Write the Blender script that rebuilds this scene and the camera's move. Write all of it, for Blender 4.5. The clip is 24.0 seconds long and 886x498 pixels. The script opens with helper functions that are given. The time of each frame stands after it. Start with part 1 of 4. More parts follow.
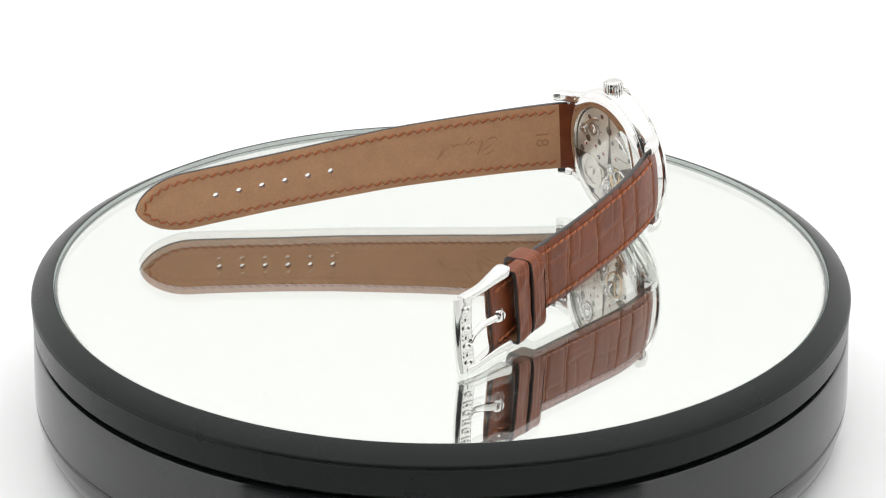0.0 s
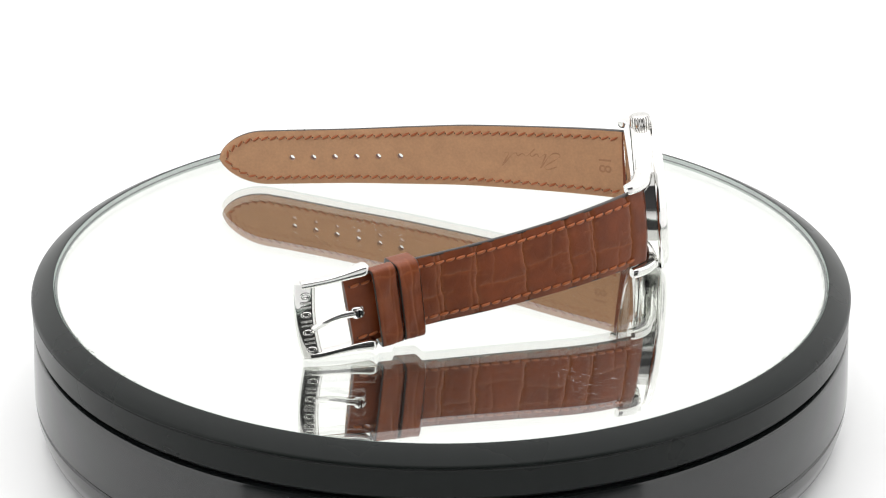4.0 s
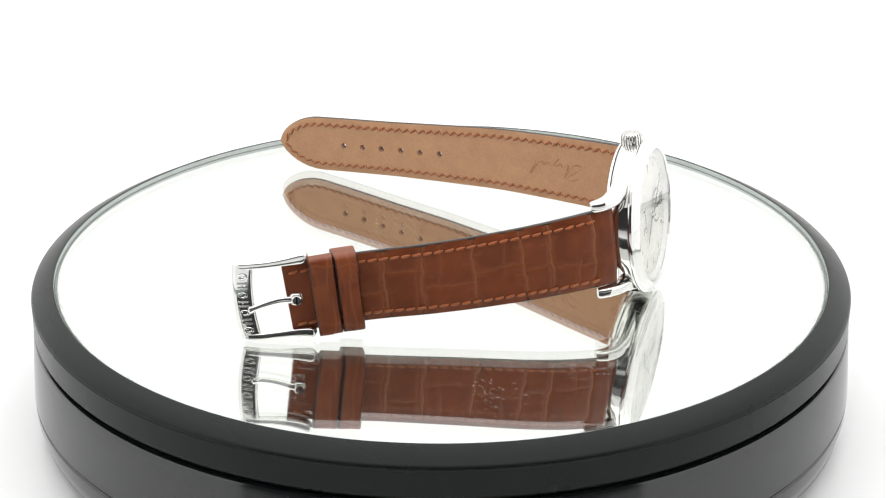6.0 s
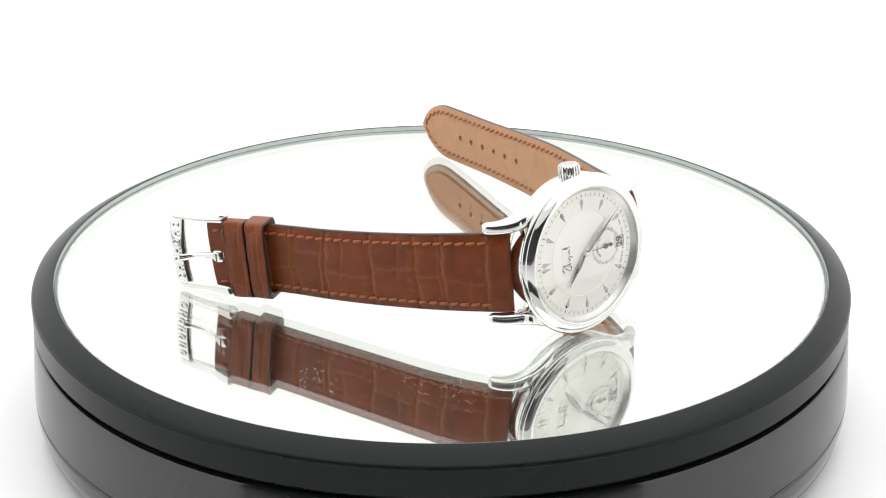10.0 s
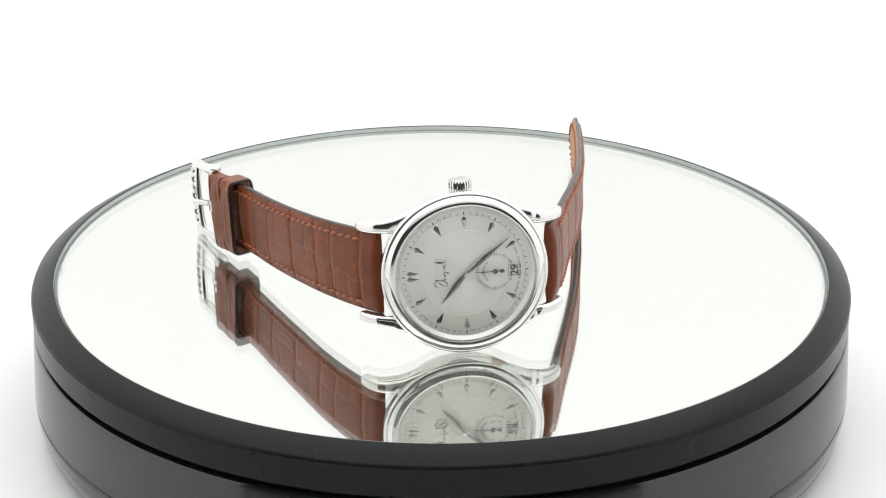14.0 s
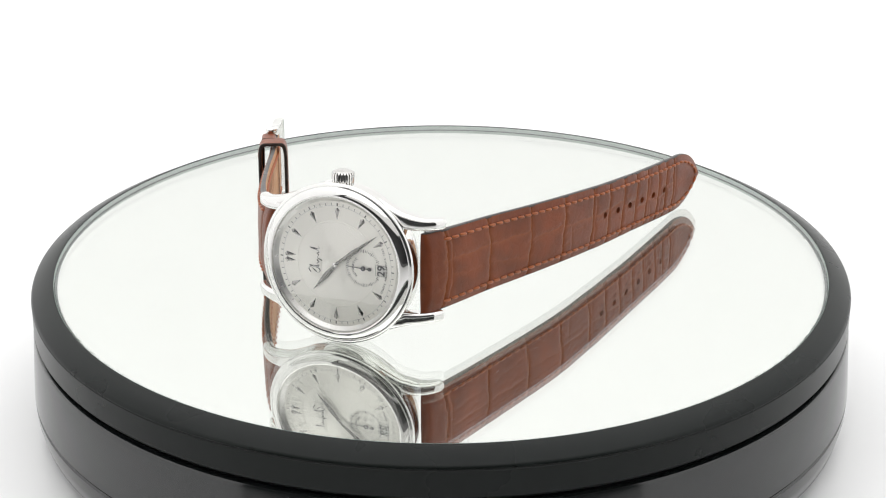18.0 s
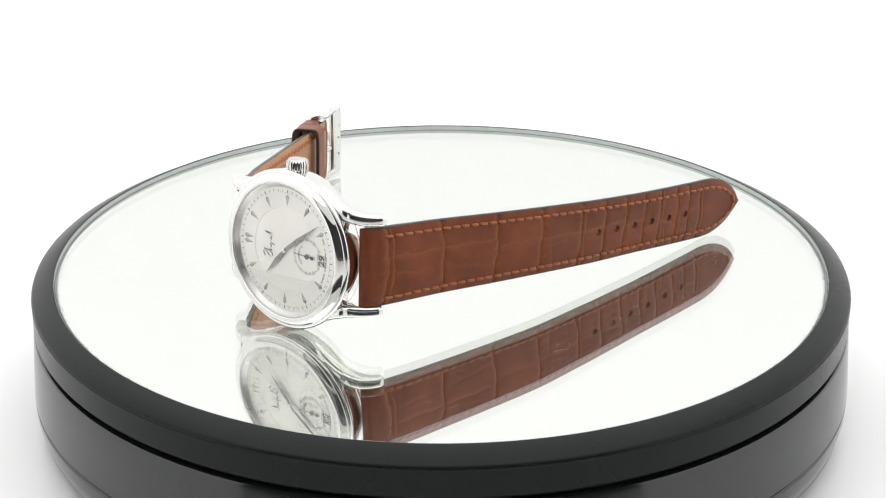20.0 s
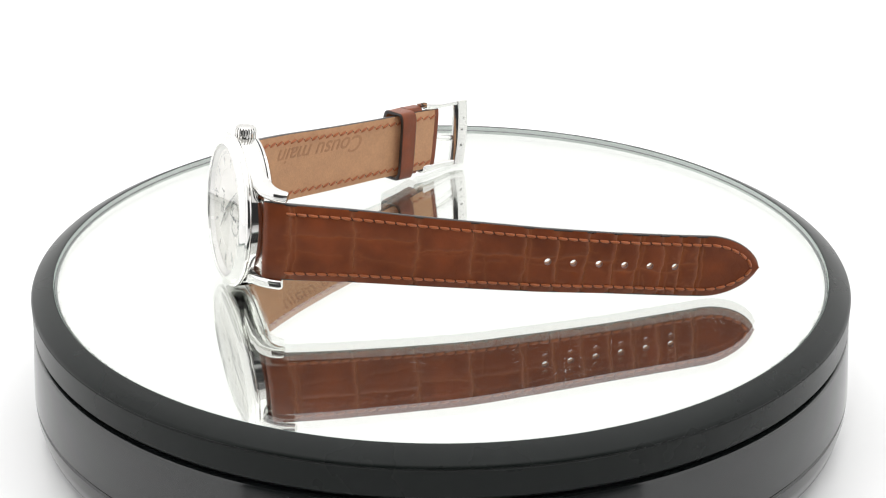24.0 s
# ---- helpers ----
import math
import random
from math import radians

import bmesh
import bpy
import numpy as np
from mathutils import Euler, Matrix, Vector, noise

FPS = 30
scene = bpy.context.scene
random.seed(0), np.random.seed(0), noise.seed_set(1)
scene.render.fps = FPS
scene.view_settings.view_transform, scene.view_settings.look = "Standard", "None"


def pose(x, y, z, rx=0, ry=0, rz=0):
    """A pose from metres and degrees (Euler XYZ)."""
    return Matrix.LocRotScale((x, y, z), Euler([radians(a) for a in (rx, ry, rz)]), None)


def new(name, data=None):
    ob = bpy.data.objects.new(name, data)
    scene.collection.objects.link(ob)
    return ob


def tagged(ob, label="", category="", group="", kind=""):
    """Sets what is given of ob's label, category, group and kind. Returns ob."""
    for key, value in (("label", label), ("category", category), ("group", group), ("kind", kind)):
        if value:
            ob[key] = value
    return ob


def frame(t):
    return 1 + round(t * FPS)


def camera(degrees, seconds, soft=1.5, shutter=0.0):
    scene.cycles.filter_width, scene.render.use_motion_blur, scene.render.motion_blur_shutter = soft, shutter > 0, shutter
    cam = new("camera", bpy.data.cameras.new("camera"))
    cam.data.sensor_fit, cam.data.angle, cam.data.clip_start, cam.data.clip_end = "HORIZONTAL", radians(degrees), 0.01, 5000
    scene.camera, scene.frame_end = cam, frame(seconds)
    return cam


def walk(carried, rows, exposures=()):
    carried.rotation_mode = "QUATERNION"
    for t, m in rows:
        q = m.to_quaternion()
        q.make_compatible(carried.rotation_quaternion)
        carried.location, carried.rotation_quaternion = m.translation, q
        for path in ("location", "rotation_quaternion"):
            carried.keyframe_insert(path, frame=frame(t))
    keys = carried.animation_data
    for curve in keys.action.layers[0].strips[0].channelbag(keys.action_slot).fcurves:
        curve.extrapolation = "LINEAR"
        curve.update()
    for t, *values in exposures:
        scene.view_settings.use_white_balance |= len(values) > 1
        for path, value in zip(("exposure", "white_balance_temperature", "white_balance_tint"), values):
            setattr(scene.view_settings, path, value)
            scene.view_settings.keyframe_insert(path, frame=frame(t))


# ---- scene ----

# ---- camera ----
cam = camera(27.12, 24.0, soft=1.15)
EYE = pose(0.0, -0.40528, 0.17836, 66.494, 0, -0.064)
walk(cam, [(0.0, EYE), (24.0, EYE)],
     exposures=[(0.0, -0.08), (5.0, 0.07), (10.0, 0.06), (13.0, -0.04), (15.0, -0.09), (18.0, -0.1), (21.0, -0.03), (24.0, 0.05)])

# ---- plan: lengths in metres; S is the mirror's radius, the turntable's axis stands at the origin ----
S = 0.0915
MM = 0.001
GLASS_Z = 0.0006
SILVER_Z = -0.00045
# the dial's centre and axes: X to six o'clock, Y up (to the crown), Z out of the dial
DIAL = Matrix(((-0.4715, -0.0837, 0.8779, 0.5029 * S), (0.8817, -0.0644, 0.4674, 0.2430 * S), (0.0175, 0.9944, 0.1041, 0.2032 * S), (0, 0, 0, 1)))
# the slow turn of the platter: seconds, degrees
TURN = [(0.0, 0.04), (2.5, -19.54), (5.0, -39.12), (7.5, -58.64), (10.0, -78.36), (12.5, -98.22), (15.0, -117.91),
        (17.0, -133.85), (18.0, -141.73), (21.0, -164.87), (24.0, -188.57)]

# ---- light: a white light tent, its cloth lit from outside ----
world = bpy.data.worlds.new("world")
world.use_nodes = True
world.node_tree.nodes["Background"].inputs[0].default_value = (1, 1, 1, 1)
world.node_tree.nodes["Background"].inputs[1].default_value = 0.12
scene.world = world
BACK_GLOW, SIDE_GLOW, TOP_GLOW, FRONT_GLOW = 0.85, 1.0, 1.65, 0.45


# ---- materials ----
def nodes_of(name):
    m = bpy.data.materials.new(name)
    m.use_nodes = True
    nt = m.node_tree
    return m, nt.nodes, nt.links, nt.nodes["Principled BSDF"]


def surface(name, color, rough, metal=0.0, scale=800.0, vary=0.12, bump=0.0, bump_scale=3000.0, rough_vary=0.08, coat=0.0):
    """A surface with grain at two scales in its colour, and fine relief."""
    m, nodes, links, b = nodes_of(name)
    co = nodes.new("ShaderNodeTexCoord")
    big, fine = nodes.new("ShaderNodeTexNoise"), nodes.new("ShaderNodeTexNoise")
    big.inputs["Scale"].default_value, fine.inputs["Scale"].default_value = scale * 0.15, scale
    big.inputs["Detail"].default_value = fine.inputs["Detail"].default_value = 4
    mix = nodes.new("ShaderNodeMath")
    mix.operation = "ADD"
    for n in (big, fine):
        links.new(co.outputs["Object"], n.inputs["Vector"])
    links.new(big.outputs["Fac"], mix.inputs[0])
    links.new(fine.outputs["Fac"], mix.inputs[1])
    ramp = nodes.new("ShaderNodeMapRange")
    ramp.inputs["From Min"].default_value, ramp.inputs["From Max"].default_value = 0.6, 1.4
    ramp.inputs["To Min"].default_value, ramp.inputs["To Max"].default_value = 1 - vary, 1 + vary
    links.new(mix.outputs[0], ramp.inputs["Value"])
    tint = nodes.new("ShaderNodeVectorMath")
    tint.operation = "SCALE"
    tint.inputs[0].default_value = color
    links.new(ramp.outputs["Result"], tint.inputs["Scale"])
    links.new(tint.outputs["Vector"], b.inputs["Base Color"])
    rr = nodes.new("ShaderNodeMapRange")
    rr.inputs["To Min"].default_value, rr.inputs["To Max"].default_value = max(rough - rough_vary, 0.01), rough + rough_vary
    links.new(big.outputs["Fac"], rr.inputs["Value"])
    links.new(rr.outputs["Result"], b.inputs["Roughness"])
    b.inputs["Metallic"].default_value = metal
    b.inputs["Coat Weight"].default_value = coat
    if bump:
        grain, bp = nodes.new("ShaderNodeTexNoise"), nodes.new("ShaderNodeBump")
        grain.inputs["Scale"].default_value, grain.inputs["Detail"].default_value = bump_scale, 5
        links.new(co.outputs["Object"], grain.inputs["Vector"])
        links.new(grain.outputs["Fac"], bp.inputs["Height"])
        bp.inputs["Strength"].default_value, bp.inputs["Distance"].default_value = bump, 0.0001
        links.new(bp.outputs["Normal"], b.inputs["Normal"])
    return m


def glowing(name, color, strength):
    """Tent cloth, lit from outside."""
    m, nodes, links, b = nodes_of(name)
    b.inputs["Base Color"].default_value = (0.3, 0.3, 0.3, 1)
    b.inputs["Roughness"].default_value = 0.9
    b.inputs["Emission Color"].default_value = (*color, 1)
    b.inputs["Emission Strength"].default_value = strength
    return m


def clear_sheet(name, ior=1.5, tint=(1, 1, 1), rough=0.0, dust=0.0):
    """A thin clear pane: it lets all through but its own gloss."""
    m, nodes, links, b = nodes_of(name)
    nodes.remove(b)
    thru, gloss, mix, face, power, fres = (nodes.new("ShaderNode" + k) for k in ("BsdfTransparent", "BsdfGlossy", "MixShader", "LayerWeight", "Math", "Math"))
    thru.inputs["Color"].default_value = (*tint, 1)
    gloss.inputs["Roughness"].default_value = rough
    face.inputs["Blend"].default_value = 0.5
    power.operation, fres.operation = "POWER", "MULTIPLY_ADD"
    power.inputs[1].default_value = 5.0
    f0 = ((ior - 1) / (ior + 1)) ** 2
    fres.inputs[1].default_value, fres.inputs[2].default_value = 1 - f0, f0
    links.new(face.outputs["Facing"], power.inputs[0])
    links.new(power.outputs[0], fres.inputs[0])
    links.new(fres.outputs[0], mix.inputs[0])
    links.new(thru.outputs[0], mix.inputs[1])
    links.new(gloss.outputs[0], mix.inputs[2])
    out = mix.outputs[0]
    if dust:
        film, both = nodes.new("ShaderNodeBsdfDiffuse"), nodes.new("ShaderNodeMixShader")
        film.inputs["Color"].default_value = (0.8, 0.8, 0.78, 1)
        both.inputs[0].default_value = dust
        links.new(out, both.inputs[1])
        links.new(film.outputs[0], both.inputs[2])
        out = both.outputs[0]
    links.new(out, nodes["Material Output"].inputs["Surface"])
    return m


def mirror_silver():
    m, nodes, links, b = nodes_of("mirror_silver")
    b.inputs["Base Color"].default_value = (0.858, 0.88, 0.845, 1)
    b.inputs["Metallic"].default_value = 1.0
    b.inputs["Roughness"].default_value = 0.0
    return m


def hide_leather(name, color, crease, rough, bump, vary=0.22, wrinkle=420.0, grain=260.0):
    """Leather whose creases, stored on the mesh, are paler than its scales."""
    m = surface(name, color, rough, scale=grain, vary=vary, bump=bump, bump_scale=5200, rough_vary=0.1)
    nodes, links = m.node_tree.nodes, m.node_tree.links
    b = nodes["Principled BSDF"]
    worn = b.inputs["Base Color"].links[0].from_socket
    at = nodes.new("ShaderNodeAttribute")
    at.attribute_name = "crease"
    mix = nodes.new("ShaderNodeMix")
    mix.data_type = "RGBA"
    links.new(at.outputs["Fac"], mix.inputs["Factor"])
    links.new(worn, mix.inputs["A"])
    mix.inputs["B"].default_value = (*crease, 1)
    links.new(mix.outputs["Result"], b.inputs["Base Color"])
    b.inputs["Specular IOR Level"].default_value = 0.3
    # fine wrinkles over the pores
    pores = b.inputs["Normal"].links[0].from_socket
    co = nodes["Texture Coordinate"]
    veins, bp, squeeze = nodes.new("ShaderNodeTexVoronoi"), nodes.new("ShaderNodeBump"), nodes.new("ShaderNodeMapRange")
    veins.feature = "DISTANCE_TO_EDGE"
    veins.inputs["Scale"].default_value = wrinkle
    links.new(co.outputs["Object"], veins.inputs["Vector"])
    squeeze.inputs["From Max"].default_value = 0.12
    links.new(veins.outputs["Distance"], squeeze.inputs["Value"])
    links.new(squeeze.outputs["Result"], bp.inputs["Height"])
    bp.inputs["Strength"].default_value, bp.inputs["Distance"].default_value = 0.28, 0.00006
    links.new(pores, bp.inputs["Normal"])
    links.new(bp.outputs["Normal"], b.inputs["Normal"])
    return m


STEEL = surface("polished_steel", (0.75, 0.743, 0.725), 0.05, 1.0, scale=400, vary=0.02, rough_vary=0.025)
STEEL_MATT = surface("brushed_steel", (0.62, 0.61, 0.59), 0.28, 1.0, scale=2500, vary=0.08, bump=0.05)
# steel with shade put into its colour, for the punch marks
STEEL_SHADED = surface("shaded_steel", (0.33, 0.325, 0.315), 0.22, 1.0, scale=2500, vary=0.1)
SATIN = surface("satin_steel", (0.7, 0.69, 0.665), 0.3, 1.0, scale=2500, vary=0.04)
STEEL_DARK = surface("blued_steel", (0.09, 0.09, 0.095), 0.18, 1.0, scale=900, vary=0.1)
LEATHER = hide_leather("brown_crocodile_leather", (0.16, 0.037, 0.0103), (0.295, 0.095, 0.034), 0.33, 0.4, 0.46, 420.0, 170.0)
LINING = hide_leather("tan_calf_lining", (0.505, 0.28, 0.152), (0.26, 0.115, 0.05), 0.6, 1.0, 0.13, 1900.0, 1600.0)
# near black, painted for the shade down in the awl holes
AWL_SHADE = surface("awl_hole_shade", (0.035, 0.012, 0.006), 0.6, scale=2000, vary=0.2)
EDGE = surface("dark_edge_paint", (0.022, 0.015, 0.012), 0.3, scale=900, vary=0.35, bump=0.5, bump_scale=1600)
THREAD = surface("orange_thread", (0.38, 0.1, 0.025), 0.36, scale=6000, vary=0.3, bump=0.5, bump_scale=12000)
THREAD_BACK = surface("rust_thread", (0.38, 0.105, 0.03), 0.42, scale=6000, vary=0.3, bump=0.5, bump_scale=12000)
PLASTIC = surface("black_plastic", (0.0075, 0.0095, 0.0088), 0.28, scale=300, vary=0.15, bump=0.02, bump_scale=5000, rough_vary=0.05)
PLASTIC.node_tree.nodes["Principled BSDF"].inputs["Specular IOR Level"].default_value = 0.17
PLASTIC_GLOSS = surface("glossy_black_plastic", (0.0075, 0.009, 0.009), 0.09, scale=300, vary=0.15, bump=0.02, bump_scale=5000, rough_vary=0.04)
PLASTIC_GLOSS.node_tree.nodes["Principled BSDF"].inputs["Specular IOR Level"].default_value = 0.7
PLASTIC_DARK = surface("black_groove", (0.012, 0.012, 0.013), 0.5, scale=300)
GLASS_EDGE = surface("green_glass_edge", (0.5, 0.58, 0.54), 0.4, scale=300)
GLASS_BORDER = surface("bare_glass_border", (0.03, 0.05, 0.042), 0.12, scale=300)
ACRYLIC = surface("white_acrylic", (0.86, 0.86, 0.86), 0.22, scale=20, vary=0.015, rough_vary=0.05)
SILVER = mirror_silver()
PANE = clear_sheet("mirror_glass", 2.2, dust=0.008)
CRYSTAL = clear_sheet("sapphire_crystal", 1.95)
INK = surface("black_ink", (0.02, 0.02, 0.022), 0.5, scale=4000)


# ---- building helpers ----
def mesh_of(name, verts, faces, smooth=True):
    me = bpy.data.meshes.new(name)
    me.from_pydata([tuple(v) for v in verts], [], [tuple(f) for f in faces])
    bm = bmesh.new()
    bm.from_mesh(me)
    bmesh.ops.recalc_face_normals(bm, faces=bm.faces)
    bm.to_mesh(me)
    bm.free()
    if smooth:
        me.shade_smooth()
    me.update()
    return me


def part(name, shape, material, parent=None, label="", at=None):
    """Links a bmesh or a mesh as one object under a thing or a part."""
    if isinstance(shape, bmesh.types.BMesh):
        me = bpy.data.meshes.new(name)
        shape.to_mesh(me)
        shape.free()
        shape = me
    ob = new(name, shape)
    if not shape.materials:
        shape.materials.append(material)
    ob.parent = parent
    if at is not None:
        ob.matrix_basis = at
    if label:
        ob["label"] = label
    return ob


def thing(name, label, category, kind=""):
    ob = new(name)
    ob.empty_display_size = 0.01
    return tagged(ob, label, category, kind=kind)


def sharp(me, degrees=35):
    """Smooth shading that keeps the edges steeper than that."""
    me.shade_smooth()
    me.set_sharp_from_angle(angle=radians(degrees))
    return me


def turned(name, profile, n=128, k=MM, closed=True):
    """A body of revolution round Z from (radius, height) pairs."""
    verts, faces, m = [], [], len(profile)
    for i in range(n):
        a = 2 * math.pi * i / n
        verts += [(r * math.cos(a) * k, r * math.sin(a) * k, z * k) for r, z in profile]
    for i in range(n):
        j = (i + 1) % n
        for q in range(m if closed else m - 1):
            p = (q + 1) % m
            faces.append((i * m + q, j * m + q, j * m + p, i * m + p))
    return sharp(mesh_of(name, verts, faces))


def disc(name, r, z, n=128, k=MM):
    return mesh_of(name, [(r * k * math.cos(2 * math.pi * i / n), r * k * math.sin(2 * math.pi * i / n), z * k) for i in range(n)], [tuple(range(n))], False)


def prism(name, outline, z0, z1, k=MM, bevel=0.0):
    """An outline in X and Y, raised from z0 to z1, its upper edges eased."""
    bm = bmesh.new()
    low = [bm.verts.new((x * k, y * k, z0 * k)) for x, y in outline]
    f = bm.faces.new(low)
    up = bmesh.ops.extrude_face_region(bm, geom=[f])
    vs = [v for v in up["geom"] if isinstance(v, bmesh.types.BMVert)]
    for v in vs:
        v.co.z = z1 * k
    bmesh.ops.recalc_face_normals(bm, faces=bm.faces)
    if bevel:
        top = {e for v in vs for e in v.link_edges if e.other_vert(v) in vs}
        bmesh.ops.bevel(bm, geom=list(top), offset=bevel * k, segments=2, affect="EDGES", profile=0.6)
    me = bpy.data.meshes.new(name)
    bm.to_mesh(me)
    bm.free()
    return sharp(me)


def block(name, x, y, z, bevel=0.0, k=MM):
    """A box of that size round the origin with eased edges."""
    bm = bmesh.new()
    bmesh.ops.create_cube(bm, size=1)
    for v in bm.verts:
        v.co = Vector((v.co.x * x, v.co.y * y, v.co.z * z)) * k
    if bevel:
        bmesh.ops.bevel(bm, geom=list(bm.edges), offset=bevel * k, segments=2, affect="EDGES", profile=0.6)
    me = bpy.data.meshes.new(name)
    bm.to_mesh(me)
    bm.free()
    return sharp(me)


def loft(name, rings, cap=True):
    """A skin over rings of equal length."""
    n = len(rings[0])
    verts = [v for r in rings for v in r]
    faces = [(i * n + j, i * n + (j + 1) % n, (i + 1) * n + (j + 1) % n, (i + 1) * n + j) for i in range(len(rings) - 1) for j in range(n)]
    if cap:
        faces += [tuple(range(n)), tuple(range((len(rings) - 1) * n, len(rings) * n))]
    return sharp(mesh_of(name, verts, faces), 50)


def oval(a, b, n=16, power=2.0):
    """A rounded rectangle: half sizes a and b; a higher power is squarer."""
    out = []
    for i in range(n):
        t = 2 * math.pi * i / n
        c, s = math.cos(t), math.sin(t)
        out.append((a * math.copysign(abs(c) ** (2 / power), c), b * math.copysign(abs(s) ** (2 / power), s)))
    return out


def spline(points, n):
    """n points along a smooth curve through the points."""
    p = [np.array(q, float) for q in points]
    p = [2 * p[0] - p[1], *p, 2 * p[-1] - p[-2]]
    out = []
    for i in range(1, len(p) - 2):
        a, b, c, d = p[i - 1:i + 3]
        for t in np.linspace(0, 1, 60, endpoint=False):
            out.append(0.5 * (2 * b + (c - a) * t + (2 * a - 5 * b + 4 * c - d) * t * t + (3 * b - a - 3 * c + d) * t ** 3))
    out.append(p[-2])
    out = np.array(out)
    run = np.concatenate([[0], np.cumsum(np.linalg.norm(np.diff(out, axis=0), axis=1))])
    want = np.linspace(0, run[-1], n)
    return np.stack([np.interp(want, run, out[:, i]) for i in range(out.shape[1])], 1)


def letters(name, text, size, align="CENTER", bold=0.0):
    """Flat lettering as a mesh, of that height in metres."""
    cu = bpy.data.curves.new(name, "FONT")
    cu.body, cu.size, cu.align_x, cu.align_y = text, size, align, "CENTER"
    cu.extrude, cu.offset = 0.00003, bold
    ob = new(name, cu)
    bpy.context.view_layer.update()
    me = bpy.data.meshes.new_from_object(ob.evaluated_get(bpy.context.evaluated_depsgraph_get()))
    bpy.data.objects.remove(ob)
    return me


# ---- the tent and its floor ----
FLOOR_Z = -0.0365


def tent():
    def panel(name, verts, material, label):
        v = [Vector(p) for p in verts]
        n = (v[1] - v[0]).cross(v[2] - v[0]).normalized() * 0.004
        w = v + [p + n for p in v]
        f = [(0, 1, 2, 3), (7, 6, 5, 4), (0, 4, 5, 1), (1, 5, 6, 2), (2, 6, 7, 3), (3, 7, 4, 0)]
        tagged(part(name, mesh_of(name, w, f, False), material), label, "wall", kind="structure")
    x, y0, y1, z0, z1 = 0.62, -0.62, 0.75, FLOOR_Z, 0.85
    panel("floor", [(-x, y0, z0), (-x, y1, z0), (x, y1, z0), (x, y0, z0)], ACRYLIC, "glossy white acrylic table top under the turntable")
    panel("backdrop", [(-x, y1, z0), (-x, y1, z1), (x, y1, z1), (x, y1, z0)], glowing("back_cloth", (1, 1, 0.985), BACK_GLOW), "white glowing cloth backdrop of the light tent")
    ys = -0.56
    panel("wall_west", [(-x, ys, z0), (-x, ys, z1), (-x, y1, z1), (-x, y1, z0)], glowing("side_cloth", (1, 1, 1), SIDE_GLOW), "white lit cloth side of the light tent")
    panel("wall_east", [(x, ys, z0), (x, y1, z0), (x, y1, z1), (x, ys, z1)], bpy.data.materials["side_cloth"], "white lit cloth side of the light tent")
    panel("wall_south", [(-x, y0, 0.42), (x, y0, 0.42), (x, y0, z1), (-x, y0, z1)], glowing("front_cloth", (1, 0.99, 0.97), FRONT_GLOW), "white cloth flap over the open front of the light tent")
    # the dim studio round the open front
    grey, sx, sy, sz = surface("studio_grey", (0.12, 0.12, 0.125), 0.8, scale=10), 1.5, y0 - 0.7, z1 + 0.5
    panel("studio_wall_south", [(-sx, sy, z0), (sx, sy, z0), (sx, sy, sz), (-sx, sy, sz)], grey, "dim grey studio wall behind the camera")
    panel("studio_wall_west", [(-sx, sy, z0), (-sx, sy, sz), (-sx, y1, sz), (-sx, y1, z0)], grey, "dim grey studio wall beside the light tent")
    panel("studio_wall_east", [(sx, sy, z0), (sx, y1, z0), (sx, y1, sz), (sx, sy, sz)], grey, "dim grey studio wall beside the light tent")
    panel("ceiling", [(-x, y0, z1), (x, y0, z1), (x, y1, z1), (-x, y1, z1)], glowing("top_cloth", (1, 1, 1), TOP_GLOW), "white glowing top of the light tent")


tent()


# ---- turntable ----
def turntable():
    R = S / MM
    table = thing("turntable", "black plastic turntable with a round mirror on top", "turntable")
    body = [(88, -10.0), (96.2, -10.0), (96.95, -10.25), (97.2, -10.7), (98.2, -25.3), (97.8, -25.7), (20, -25.7), (20, -10.0)]
    part("body", turned("body", body, 192), PLASTIC_GLOSS, table)
    foot = [(20, -26.1), (97.7, -26.1), (98.15, -26.5), (98.0, -29.0), (97.2, -32.5), (94.2, FLOOR_Z / MM), (20, FLOOR_Z / MM)]
    part("foot_ring", turned("foot_ring", foot, 192), PLASTIC_GLOSS, table)
    part("seam", turned("seam", [(80, -26.15), (97.5, -26.15), (97.5, -25.65), (80, -25.65)], 192), PLASTIC_DARK, table)
    g = GLASS_Z / MM
    ring = [(R + 0.22, g - 2.5), (R + 0.22, g - 0.12), (R + 0.4, g + 0.03), (R + 0.95, g + 0.02), (96.5, g - 2.0), (96.9, g - 2.35), (97.05, g - 2.75), (96.8, g - 2.95), (96.8, g - 3.15), (97.0, g - 3.35), (97.0, -8.6), (96.6, -9.1), (90, -9.1), (90, g - 2.5)]
    plat = part("platter", turned("platter", ring, 256), PLASTIC, table, "turning black plastic rim that holds the mirror")
    part("groove", turned("groove", [(80, -10.05), (95.4, -10.05), (95.4, -9.0), (80, -9.0)], 192), PLASTIC_DARK, plat)
    part("mirror", disc("mirror", R - 0.6, SILVER_Z / MM, 256), SILVER, plat, "round silvered mirror")
    sheet = part("glass", disc("glass", R - 0.05, g, 256), PANE, plat, "clear mirror glass")
    sheet.visible_shadow = False
    z = SILVER_Z / MM
    part("glass_edge", turned("glass_edge", [(R + 0.16, z), (R + 0.2, z), (R + 0.2, g), (R + 0.16, g)], 256), GLASS_EDGE, plat, "pale green ground edge of the glass")
    part("glass_border", turned("glass_border", [(R - 0.6, z - 0.04), (R + 0.2, z - 0.04), (R + 0.2, z - 0.02), (R - 0.6, z - 0.02)], 256), GLASS_BORDER, plat, "dark border of the mirror without silvering")
    return plat


